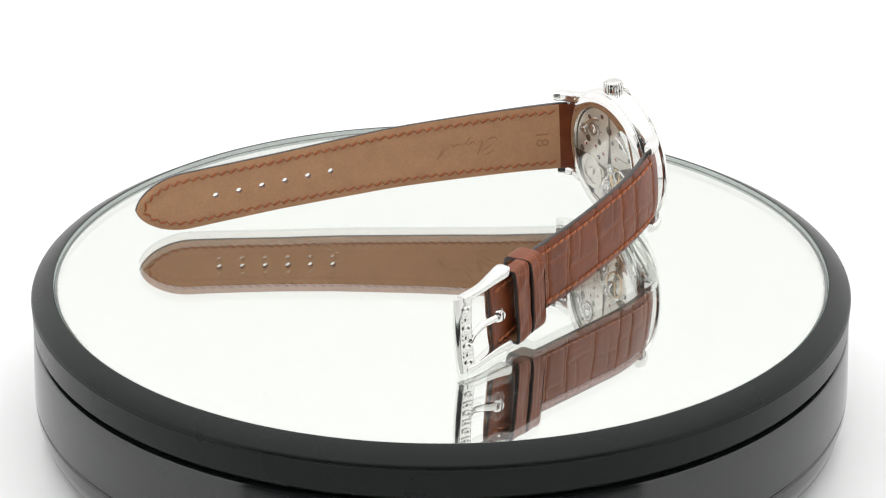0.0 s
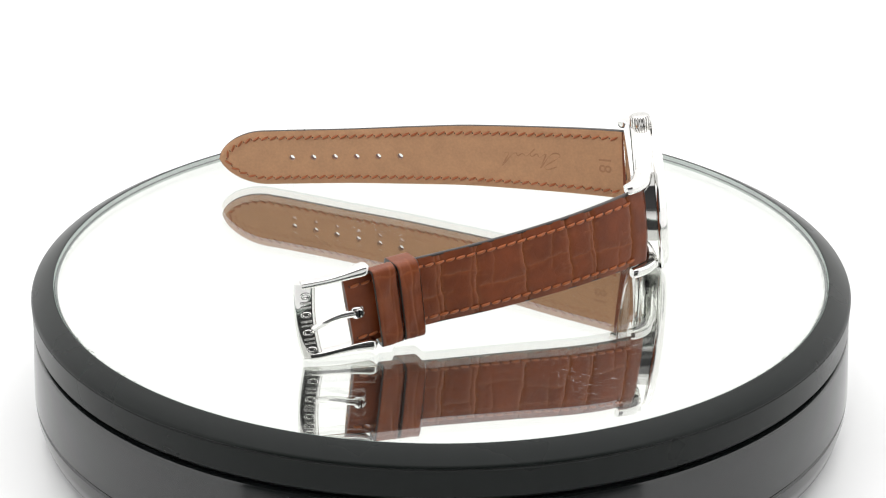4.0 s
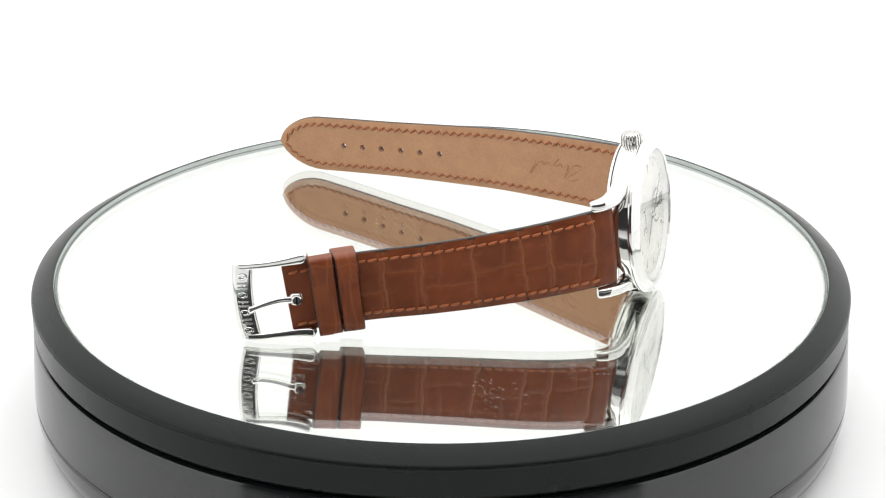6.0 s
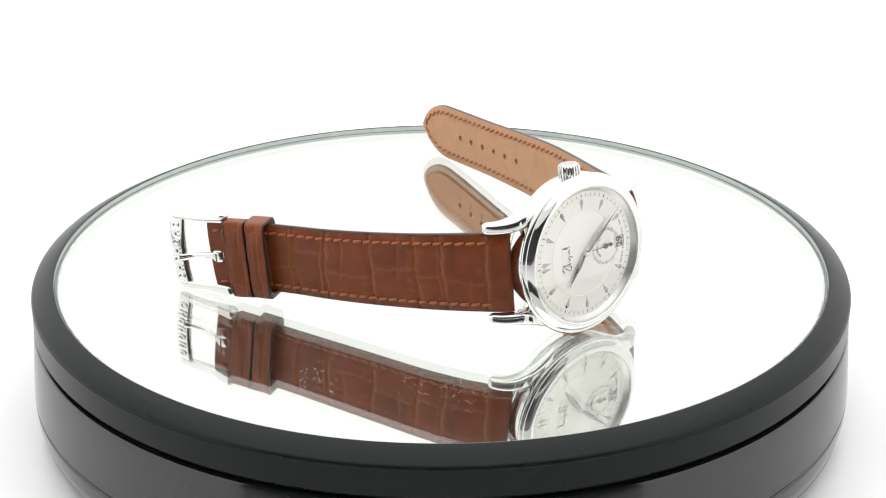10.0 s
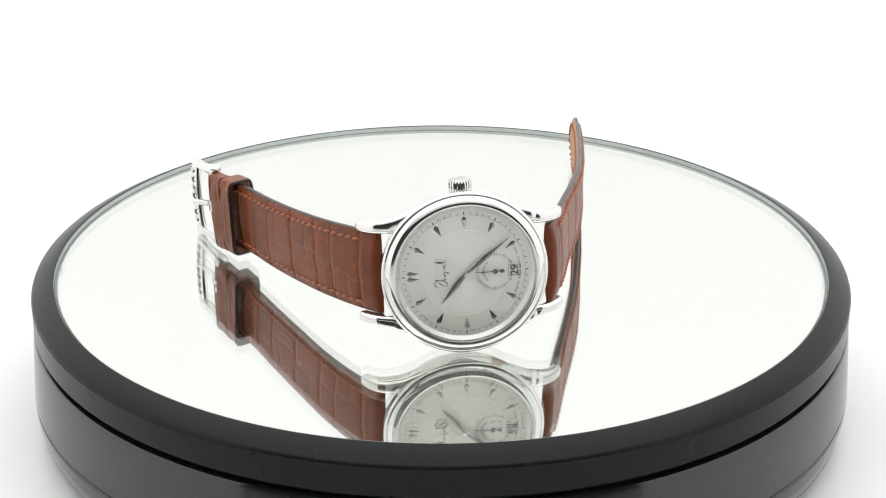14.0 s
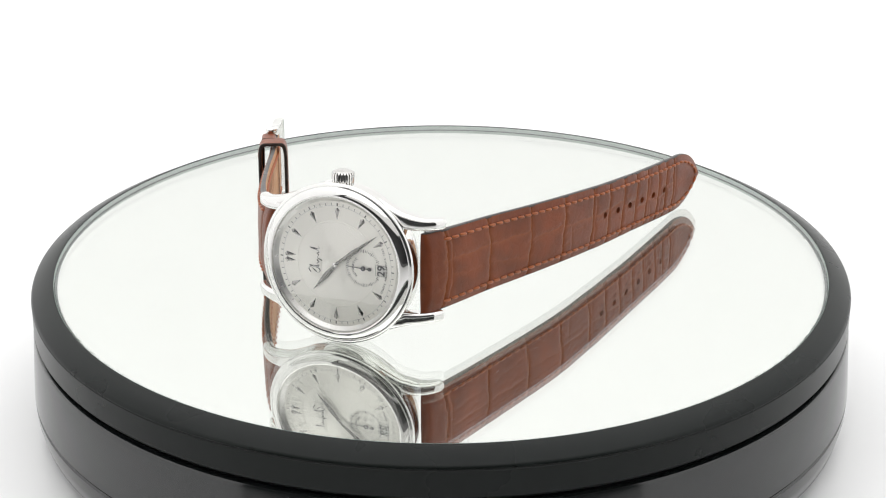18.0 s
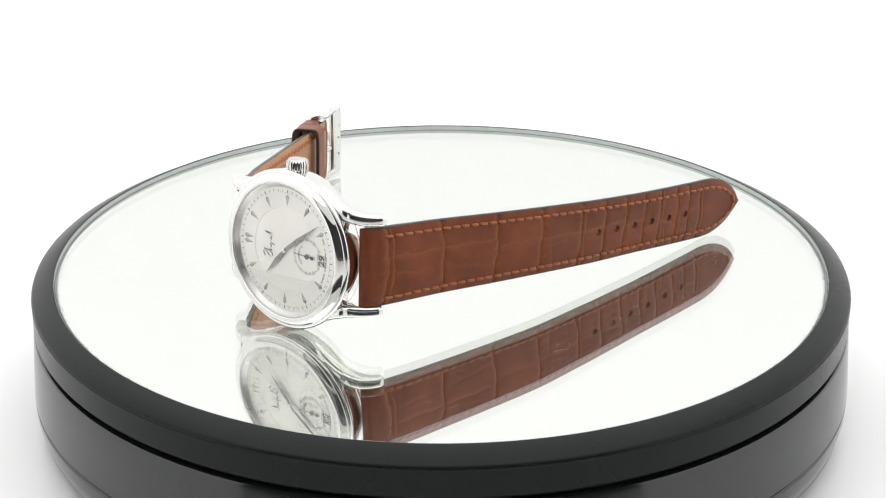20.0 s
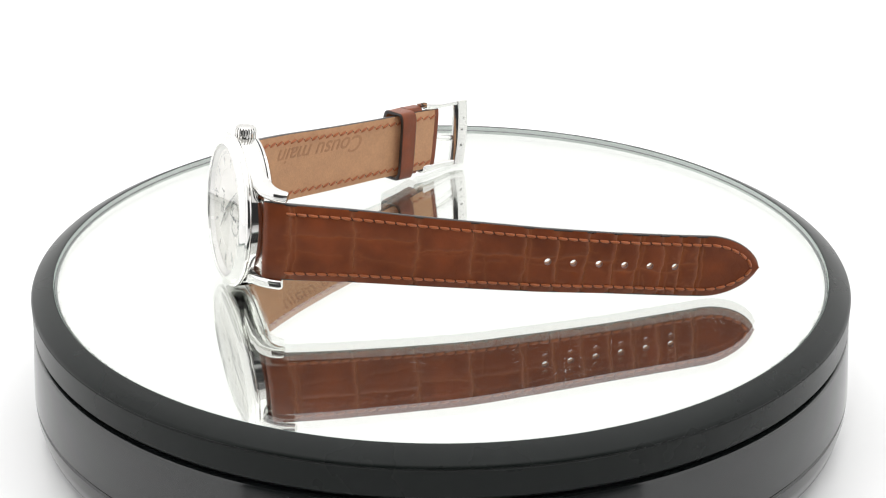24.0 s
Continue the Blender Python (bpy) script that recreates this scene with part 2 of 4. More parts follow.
platter = turntable()

# ---- wristwatch ----
watch = thing("wristwatch", "steel wristwatch with silver dial and brown crocodile strap on its side", "wristwatch")


class Band:
    """A strap half: flat places (along, across, proud, in mm) bent along its line in space."""

    def __init__(self, points, length0, wide0, wide1, taper):
        pts = np.array(points)
        way = np.concatenate([[0], np.cumsum(np.linalg.norm(np.diff(pts, axis=0), axis=1))])
        even = np.stack([np.polyval(np.polyfit(way, pts[:, i], 4), way) for i in range(3)], 1)
        self.line = spline((0.35 * pts + 0.65 * even) * S / MM, 600)
        self.run = np.concatenate([[0], np.cumsum(np.linalg.norm(np.diff(self.line, axis=0), axis=1))])
        self.length, self.side = self.run[-1], length0
        self.wide0, self.wide1, self.taper = wide0, wide1, taper

    def half(self, s):
        """Half the width at s."""
        w = self.wide0 + (self.wide1 - self.wide0) * min(max(s / self.taper, 0), 1)
        return w

    def frame_at(self, s):
        p = np.array([np.interp(s, self.run, self.line[:, i]) for i in range(3)])
        c = min(max(s, 0.0), self.length)
        a = np.array([np.interp(c - 1.5, self.run, self.line[:, i]) for i in range(3)])
        b = np.array([np.interp(c + 1.5, self.run, self.line[:, i]) for i in range(3)])
        t = (b - a) / np.linalg.norm(b - a)
        if s < 0:
            p = p + t * s
        if s > self.length:
            p = p + t * (s - self.length)
        # square to the lugs at the case, upright further out
        f = max(1 - max(s, 0.0) / 45.0, 0.0)
        up = np.array([-0.0837 * f, -0.0644 * f, 1.0])
        w = up - np.dot(up, t) * t
        w /= np.linalg.norm(w)
        n = np.cross(t, w) * self.side
        return p, t, w, n

    def bend(self, me):
        """Bends a mesh made in flat places."""
        seen = {}
        for v in me.vertices:
            s, w, h = v.co
            key = round(s, 3)
            if key not in seen:
                seen[key] = self.frame_at(s)
            p, t, wd, n = seen[key]
            v.co = Vector((p + w * wd + h * n) * MM)
        me.update()
        return me

    def at(self, s, w, h, turn=0.0):
        """A pose on the strap: X along, Y across, Z proud."""
        p, t, wd, n = self.frame_at(s)
        y = Vector(np.cross(n, t))
        m = Matrix((Vector(t), y, Vector(n))).transposed().to_4x4()
        q = p + w * wd + h * n
        return Matrix.Translation(Vector(q * MM)) @ m @ pose(0, 0, 0, 0, 0, turn)


LONG = Band([(.346, .399, .1955), (.317, .4005, .1935), (.244, .390, .189), (.160, .374, .183), (.011, .3535, .169), (-.127, .332, .1575), (-.248, .299, .1415),
             (-.304, .2845, .1345), (-.458, .2375, .1185), (-.611, .193, .1012), (-.715, .157, .0895), (-.8174, .1197, .0814)], 1, 9.0, 7.4, 75)
SHORT = Band([(.543, .032, .1935), (.532, .002, .1905), (.4995, -.065, .1825), (.450, -.149, .1707), (.380, -.246, .1555), (.312, -.339, .1435), (.25, -.412, .1365),
              (.197, -.478, .1285), (.156, -.5435, .1195), (.1255, -.5825, .113), (.1105, -.6015, .1105)], -1, 9.0, 8.15, 50)


def thick(s, length):
    """Heights of face and back above the strap's line."""
    f = min(max(s / 26.0, 0), 1)
    f = f * f * (3 - 2 * f)
    return 1.95 - 0.85 * f, 1.0 - 0.1 * f


def creases(length, wide, lines, seed):
    """The network of folds between crocodile scales: a list of wavy lines (s0, w0, s1, w1, depth, phase)."""
    rnd, out = random.Random(seed), []
    for i, s in enumerate(lines):
        # fine wrinkles that run off the fold into the scales
        for j in range(9):
            w, side = rnd.uniform(-0.85, 0.85) * wide, rnd.choice((-1, 1))
            out.append((s + side * 0.25, w, s + side * rnd.uniform(0.9, 2.2), w + rnd.uniform(-0.5, 0.5), rnd.uniform(0.14, 0.32), rnd.uniform(0, 6), 0.0))
        lean, bow = rnd.uniform(-0.45, 0.45), rnd.uniform(-0.5, 0.9)
        out.append((s - lean, -wide, s + lean, wide, 1.0, rnd.uniform(0, 6), bow))
        if rnd.random() < 0.3:
            k = rnd.uniform(0.9, 1.5)
            out.append((s - lean + k, -wide, s + lean + k * 0.8, wide, 0.45, rnd.uniform(0, 6), bow))
        if i + 1 < len(lines):
            gap = lines[i + 1] - s
            w = rnd.uniform(-0.32, 0.3) * wide
            out.append((s, w, s + gap, w + rnd.uniform(-1.2, 1.2), 0.5, rnd.uniform(0, 6), 0.0))
            if rnd.random() < 0.5:
                w2 = -w + rnd.uniform(-1, 1)
                out.append((s + gap * 0.15, w2, s + gap * rnd.uniform(0.6, 1.0), w2 + rnd.uniform(-1.5, 1.5), 0.28, rnd.uniform(0, 6), 0.0))
            if rnd.random() < 0.45:
                k = s + gap * rnd.uniform(0.3, 0.7)
                out.append((k, rnd.choice((-1, 1)) * wide, k + rnd.uniform(-1.5, 1.5), rnd.uniform(-0.3, 0.3) * wide, 0.35, rnd.uniform(0, 6), 0.3))
    return out


def fold_at(s, w, net):
    """How deep the folds run at (s, w), and how far the scales sink towards them: arrays in, 0 to 1 out."""
    deep, sink = np.zeros_like(s), np.zeros_like(s)
    for s0, w0, s1, w1, d, ph, bow in net:
        ds, dw = s1 - s0, w1 - w0
        ln = math.hypot(ds, dw)
        a = ((s - s0) * ds + (w - w0) * dw) / ln
        off = ((s - s0) * dw - (w - w0) * ds) / ln + 0.16 * np.sin(a * 0.8 + ph) + 0.08 * np.sin(a * 2.1 + ph * 2) - bow * (1 - (2 * a / ln - 1) ** 2)
        over = np.maximum(np.maximum(-a, a - ln), 0)
        deep = np.maximum(deep, d * np.exp(-(off / 0.15) ** 2 - (over / 0.4) ** 2))
        sink = np.maximum(sink, d * np.exp(-(off / 0.7) ** 2 - (over / 0.7) ** 2))
    return deep, sink


def slab(name, band, s_of, half, top, bottom, across=44, net=None, depth=0.22, holes=()):
    """A strap layer in flat places: a grid above, a grid below and sides; then holes, then bent."""
    vs = np.linspace(-1, 1, across)
    vs = np.sign(vs) * (1 - (1 - np.abs(vs)) ** 1.25)
    n = len(vs)
    sg = np.array([[s] * n for s in s_of])
    wg = np.array([[v * half(s) for v in vs] for s in s_of])
    fold, sink = fold_at(sg, wg, net) if net else (np.zeros_like(sg), np.zeros_like(sg))
    ht = np.array([[top(s, v) for v in vs] for s in s_of]) - depth * (0.7 * fold + 0.75 * sink)
    hb = np.array([[bottom(s, v) for v in vs] for s in s_of])
    m = len(s_of)
    verts = [(sg[i, j], wg[i, j], ht[i, j]) for i in range(m) for j in range(n)] + [(sg[i, j], wg[i, j], hb[i, j]) for i in range(m) for j in range(n)]
    o = m * n
    faces = [(i * n + j, i * n + j + 1, (i + 1) * n + j + 1, (i + 1) * n + j) for i in range(m - 1) for j in range(n - 1)]
    faces += [(o + i * n + j, o + (i + 1) * n + j, o + (i + 1) * n + j + 1, o + i * n + j + 1) for i in range(m - 1) for j in range(n - 1)]
    edge = [i * n for i in range(m)] + [(m - 1) * n + j for j in range(1, n)] + [i * n + n - 1 for i in range(m - 2, -1, -1)] + [j for j in range(n - 2, 0, -1)]
    faces += [(a, b, o + b, o + a) for a, b in zip(edge, edge[1:] + edge[:1])]
    me = mesh_of(name, verts, faces)
    cr = me.attributes.new("crease", "FLOAT", "POINT")
    cr.data.foreach_set("value", np.concatenate([np.minimum(0.75 * fold + 0.4 * sink, 1).ravel(), fold.ravel() * 0]).astype(np.float32))
    if holes:
        me = pierced(me, holes)
    return sharp(band.bend(me), 50)


def pierced(me, holes):
    """Cuts round holes (s, w, radius) through a flat layer."""
    bm = bmesh.new()
    for s, w, r in holes:
        bmesh.ops.create_cone(bm, cap_ends=True, segments=20, radius1=r, radius2=r, depth=12, matrix=Matrix.Translation((s, w, 0)))
    cut = bpy.data.meshes.new("cut")
    bm.to_mesh(cut)
    bm.free()
    a, b = new("layer", me), new("cutter", cut)
    mod = a.modifiers.new("holes", "BOOLEAN")
    mod.operation, mod.object, mod.solver = "DIFFERENCE", b, "EXACT"
    bpy.context.view_layer.update()
    out = bpy.data.meshes.new_from_object(a.evaluated_get(bpy.context.evaluated_depsgraph_get()))
    for ob in (a, b):
        bpy.data.objects.remove(ob)
    out.materials.clear()
    return out


def stitch_mesh(length, wide, tall, skew):
    """One twisted thread stitch: a plump grain whose ends dive into the leather at a slant."""
    rings = []
    for i in range(9):
        x = -1 + 2 * i / 8
        r = 0.86 * (1 - abs(x) ** 3.2) + 0.14
        lift = 0.16 * (1 - x * x) - 0.18 * abs(x) ** 6
        rings.append([((x * length + skew * y * r) * MM, (y * r + 0.05 * x) * MM, (z * r + lift) * MM) for y, z in oval(wide, tall, 10)])
    return loft("stitch", rings)


STITCH = stitch_mesh(1.2, 0.35, 0.32, 0.5)
STITCH.materials.append(THREAD)
STITCH_TURNED = stitch_mesh(1.2, 0.35, 0.32, -0.5)
STITCH_TURNED.materials.append(THREAD)
# which way the thread slants on each half
LEAN = {"long_strap": -1, "short_strap": 1}
STITCH_BACK = stitch_mesh(1.22, 0.33, 0.26, 0.7)
STITCH_BACK.materials.append(THREAD_BACK)


def strap(name, band, label, s_start, tip, lines, holes, seed):
    """Strap half: leather face, lining, painted edges, stitches."""
    length = band.length
    tip_len = 12.8 if tip else 0.0

    def half(s, inset=0.0):
        w = band.half(s) - inset
        if tip and s > length - tip_len:
            x = min((s - (length - tip_len)) / (tip_len - inset * 1.2), 0.9995)
            w *= (1 - x ** 1.95) ** 0.61
        return max(w, 0.02)

    s_of = list(np.arange(s_start, length - (tip_len if tip else 0.0), 0.2))
    if tip:
        s_of += [length - tip_len * (1 - math.sin(x)) for x in np.linspace(0, math.pi / 2, 34)][1:]
    else:
        s_of.append(length)

    def end(s):
        """The rounded loop round the spring bar."""
        x = min(max((s - s_start) / 1.7, 0.0), 1.0)
        return math.sqrt(max(1 - (1 - x) ** 2, 0.0))

    def top(s, v):
        a, _ = thick(s, length)
        pad = 0.38 + 0.62 * (1 - abs(v) ** 3.2)
        return 0.12 + (a - 0.12) * pad * max(end(s), 0.05)

    def face_low(s, v):
        return 0.0

    def back(s, v):
        _, b = thick(s, length)
        return -b * (0.58 + 0.42 * (1 - abs(v) ** 4)) * max(end(s), 0.05)

    net = creases(length, band.wide0, lines, seed)
    face = part(name, slab(name, band, s_of, lambda s: half(s, 0.12), top, face_low, 76, net, 0.3, holes), LEATHER, watch, label)
    wrap_of = [s for s in s_of if s < 1.5]
    wrap = slab("leather_fold", band, wrap_of, lambda s: half(s, 0.1), lambda s, v: 0.0, lambda s, v: back(s, v) - 0.03, 24, None, 0.0)
    part("leather_fold", wrap, LEATHER, face, "leather folded round the spring bar")
    lin = slab("lining", band, [s for s in s_of if s > 1.3], lambda s: half(s, 0.12), lambda s, v: -0.004, back, 24, None, 0.0, holes)
    part("lining", lin, LINING, face, "smooth tan calf leather lining")
    if not tip:
        turn = slab("leather_end", band, [s for s in s_of if s > length - 1.5], lambda s: half(s, 0.1), lambda s, v: -0.2, lambda s, v: back(s, v) - 0.05, 24, None, 0.0)
        part("leather_end", turn, LEATHER, face, "leather turned over the strap's buckle end")
    # painted edge, a thin wall round the outline
    outline = [(s, half(s)) for s in s_of] + [(s, -half(s)) for s in reversed(s_of)]
    verts, faces, n = [], [], len(outline)
    for k, (s, w) in enumerate(outline):
        a, b = top(s, 1.0), back(s, 1.0)
        sg = 1 if w > 0 else -1
        inn = max(abs(w) - 0.35, 0.01) * sg
        verts += [(s, inn, a + 0.02), (s, w - 0.1 * sg, a - 0.03), (s, w, a - 0.2), (s, w, b + 0.25), (s, w - 0.1 * sg, b + 0.02), (s, inn, b - 0.02)]
    for k in range(n - 1):
        for j in range(5):
            faces.append((k * 6 + j, k * 6 + j + 1, (k + 1) * 6 + j + 1, (k + 1) * 6 + j))
    part("edge", sharp(band.bend(mesh_of("edge", verts, faces)), 50), EDGE, face, "dark grey painted edge")
    # stitches along an outline inside the edge
    path = []
    for s in np.arange(2.3, length - (tip_len if tip else 1.0), 0.1):
        path.append((s, half(s) - 1.95))
    if tip:
        for x in np.linspace(0, math.pi / 2, 60)[1:]:
            s = length - tip_len + (tip_len - 2.1) * math.sin(x)
            q = (s - (length - tip_len)) / (tip_len - 2.1)
            path.append((s, (band.half(s) - 1.95) * max(1 - q ** 1.95, 0.0) ** 0.61))
    path = np.array(path)
    sides = [path, path * (1, -1)]
    pits_v, pits_f = [], []
    for run in sides:
        d = np.concatenate([[0], np.cumsum(np.linalg.norm(np.diff(run, axis=0), axis=1))])
        count = int(d[-1] / 2.35)
        for i in range(count):
            m = (i + 0.5) * d[-1] / count
            s, w = np.interp(m, d, run[:, 0]), np.interp(m, d, run[:, 1])
            s2, w2 = np.interp(m + 0.3, d, run[:, 0]), np.interp(m + 0.3, d, run[:, 1])
            s1, w1 = np.interp(m - 0.3, d, run[:, 0]), np.interp(m - 0.3, d, run[:, 1])
            turn = math.degrees(math.atan2((w2 - w1), s2 - s1))
            v = w / half(s, 0.12)
            m2 = m + 0.5 * d[-1] / count
            ps, pw = np.interp(m2, d, run[:, 0]), np.interp(m2, d, run[:, 1])
            for lay, sense in ((top, 1), (back, -1)):
                # slanting awl slits, on the face and on the lining: flat, their shade painted
                k0, tilt = len(pits_v), radians(58) * sense * LEAN[name]
                for q in range(8):
                    u, r = (0.46 if sense > 0 else 0.3) * math.cos(q * 0.785), 0.13 * math.sin(q * 0.785)
                    qs, qw = ps + u * math.cos(tilt) - r * math.sin(tilt), pw + u * math.sin(tilt) + r * math.cos(tilt)
                    pits_v.append((qs, qw, lay(qs, min(abs(qw) / half(qs, 0.12), 1.0)) + 0.014 * sense))
                pits_f.append(tuple(range(k0, k0 + 8)))
            part("stitch", STITCH if LEAN[name] > 0 else STITCH_TURNED, None, face, at=band.at(s, w, top(s, v) - 0.01, turn * band.side + 3 * LEAN[name]))
            part("stitch", STITCH_BACK, None, face, at=band.at(s, w, back(s, v) + 0.01, turn * band.side - 20) @ pose(0, 0, 0, 180, 0, 0))
    part("stitch_hole_shade", band.bend(mesh_of("stitch_hole_shade", pits_v, pits_f, False)), AWL_SHADE, face, "flat dark patches for the shade in the awl holes between the stitches")
    return face


def strap_lines(first, gaps):
    out = [first]
    for g in gaps:
        out.append(out[-1] + g)
    return out


def along(band, x, y):
    """The way along a strap to the place nearest to (x, y)."""
    d = np.hypot(band.line[:, 0] - x * S / MM, band.line[:, 1] - y * S / MM)
    return float(band.run[int(np.argmin(d))])


h1, h6 = along(LONG, -.304, .285), along(LONG, -.611, .193)
HOLES = [(h1 + (h6 - h1) * i / 5, 0.0, 0.8) for i in range(6)]
K = [along(LONG, x, y) for x, y in ((.318, .397), (.161, .369), (.012, .349), (-.126, .3287), (-.248, .2947))]
long_strap = strap("long_strap", LONG, "brown crocodile leather strap half with six punched holes and a pointed tip", -2.8, True,
                   K + strap_lines(K[-1] + 7.6, (6.8, 6.2, 5.6, 5.0, 4.6, 4.2)), HOLES, 3)
L = [along(SHORT, x, y) for x, y in ((.4455, -.1456), (.3755, -.241), (.308, -.337))]
short_strap = strap("short_strap", SHORT, "brown crocodile leather strap half that carries the buckle", -2.3, False,
                    [3.2, (3.2 + L[0]) / 2 + 1.5, *L, L[-1] + 8.3, L[-1] + 15.5, L[-1] + 21.5], (), 8)


# ---- keepers ----
def keeper(s0, s1, front, rear, lean, label):
    """A leather loop round the strap, from s0 to s1."""
    hw, t = 9.15, 0.8
    mid, tall = (front + rear) / 2, (front - rear) / 2
    def leaning(vs):
        """Tilts the loop on the strap."""
        return [(s + (front - h) * lean, w, h) for s, w, h in vs]

    n = 150
    ring_out = [(w, mid + h) for w, h in oval(hw, tall, n, 6.0)]
    ring_in = [(w, mid + h) for w, h in oval(hw - t, tall - t, n, 6.0)]
    rnd = random.Random(int(s0 * 10))
    span, verts, faces, fold = s1 - s0, [], [], []
    steps = np.concatenate([[s0, s0 + 0.08], np.linspace(s0 + 0.22, s1 - 0.22, 22), [s1 - 0.08, s1]])
    # folds: along the loop near one side, across it in three places, and where it turns down
    net = [(rnd.uniform(0.25, 0.45), rnd.uniform(0, 6), 0.9), (rnd.uniform(0.7, 0.85), rnd.uniform(0, 6), 0.5)]
    cross = [(w + rnd.uniform(-0.8, 0.8), rnd.uniform(0, 6), d) for w, d in ((-6.6, 0.5), (-1.6, 0.9), (2.6, 0.6), (7.4, 0.8))]
    for q, s in enumerate(steps):
        f = (s - s0) / span
        e = 0.3 if q in (0, len(steps) - 1) else 0.12 if q in (1, len(steps) - 2) else 0.0
        for w, h in ring_out:
            d = 0.0
            if h > mid:
                for c, ph, k in net:
                    d = max(d, k * math.exp(-((f - c) * span + 0.35 * math.sin(w * 0.45 + ph)) ** 2 / 0.06))
                for c, ph, k in cross:
                    d = max(d, k * math.exp(-(w - c + 0.3 * math.sin(s * 1.1 + ph)) ** 2 / 0.07))
            fold.append(0.5 * d)
            drop = (0.14 * d + e + 0.12 * math.sin(w * 0.9 + s) * (h > mid))
            verts.append((s, w * (1 - 0.012 * e), h - drop * (1 if h > mid else -0.6)))
    for i in range(len(steps) - 1):
        for j in range(n):
            k = (j + 1) % n
            faces.append((i * n + j, i * n + k, (i + 1) * n + k, (i + 1) * n + j))
    me = mesh_of("keeper", leaning(verts), faces)
    me.attributes.new("crease", "FLOAT", "POINT")
    me.attributes["crease"].data.foreach_set("value", np.array(fold, np.float32))
    loop = part("keeper", sharp(SHORT.bend(me), 60), LEATHER, watch, label)
    for name, mat in (("keeper_lining", LINING),):
        v2, f2 = [], []
        for s in (s0 + 0.05, s1 - 0.05):
            v2 += [(s, w, h) for w, h in ring_in]
        f2 = [(j, (j + 1) % n, n + (j + 1) % n, n + j) for j in range(n)]
        part(name, SHORT.bend(mesh_of(name, leaning(v2), f2)), mat, loop)
    for s in (s0, s1):
        c = 0.18 if s == s1 else -0.18
        v2 = [(s - 0.1 * (c > 0) + 0.1 * (c < 0), w, h) for w, h in ring_out] + [(s + c * 0.6, w * 0.985, mid + (h - mid) * 0.93) for w, h in ring_out] + [(s, w, h) for w, h in ring_in]
        f2 = [(q * n + j, q * n + (j + 1) % n, (q + 1) * n + (j + 1) % n, (q + 1) * n + j) for q in range(2) for j in range(n)]
        part("keeper_edge", SHORT.bend(mesh_of("keeper_edge", leaning(v2), f2)), EDGE, loop, "dark painted edge")
    if front > 4:
        for i in range(4):
            part("joint_stitch", STITCH, None, loop, at=SHORT.at((s0 + s1) / 2 + (front - rear) * lean + 0.35 * (i % 2), -0.6 - 0.75 * i, rear - 0.12, 80 if i % 2 else 100))
    return loop


k0 = along(SHORT, .2085, -.4625)
keeper(k0 - 0.4, k0 + 4.4, 4.0, -3.2, 0.1, "loose brown leather keeper loop")
keeper(k0 + 4.9, k0 + 9.9, 3.6, -0.5, 0.0, "fixed brown leather keeper loop by the buckle")


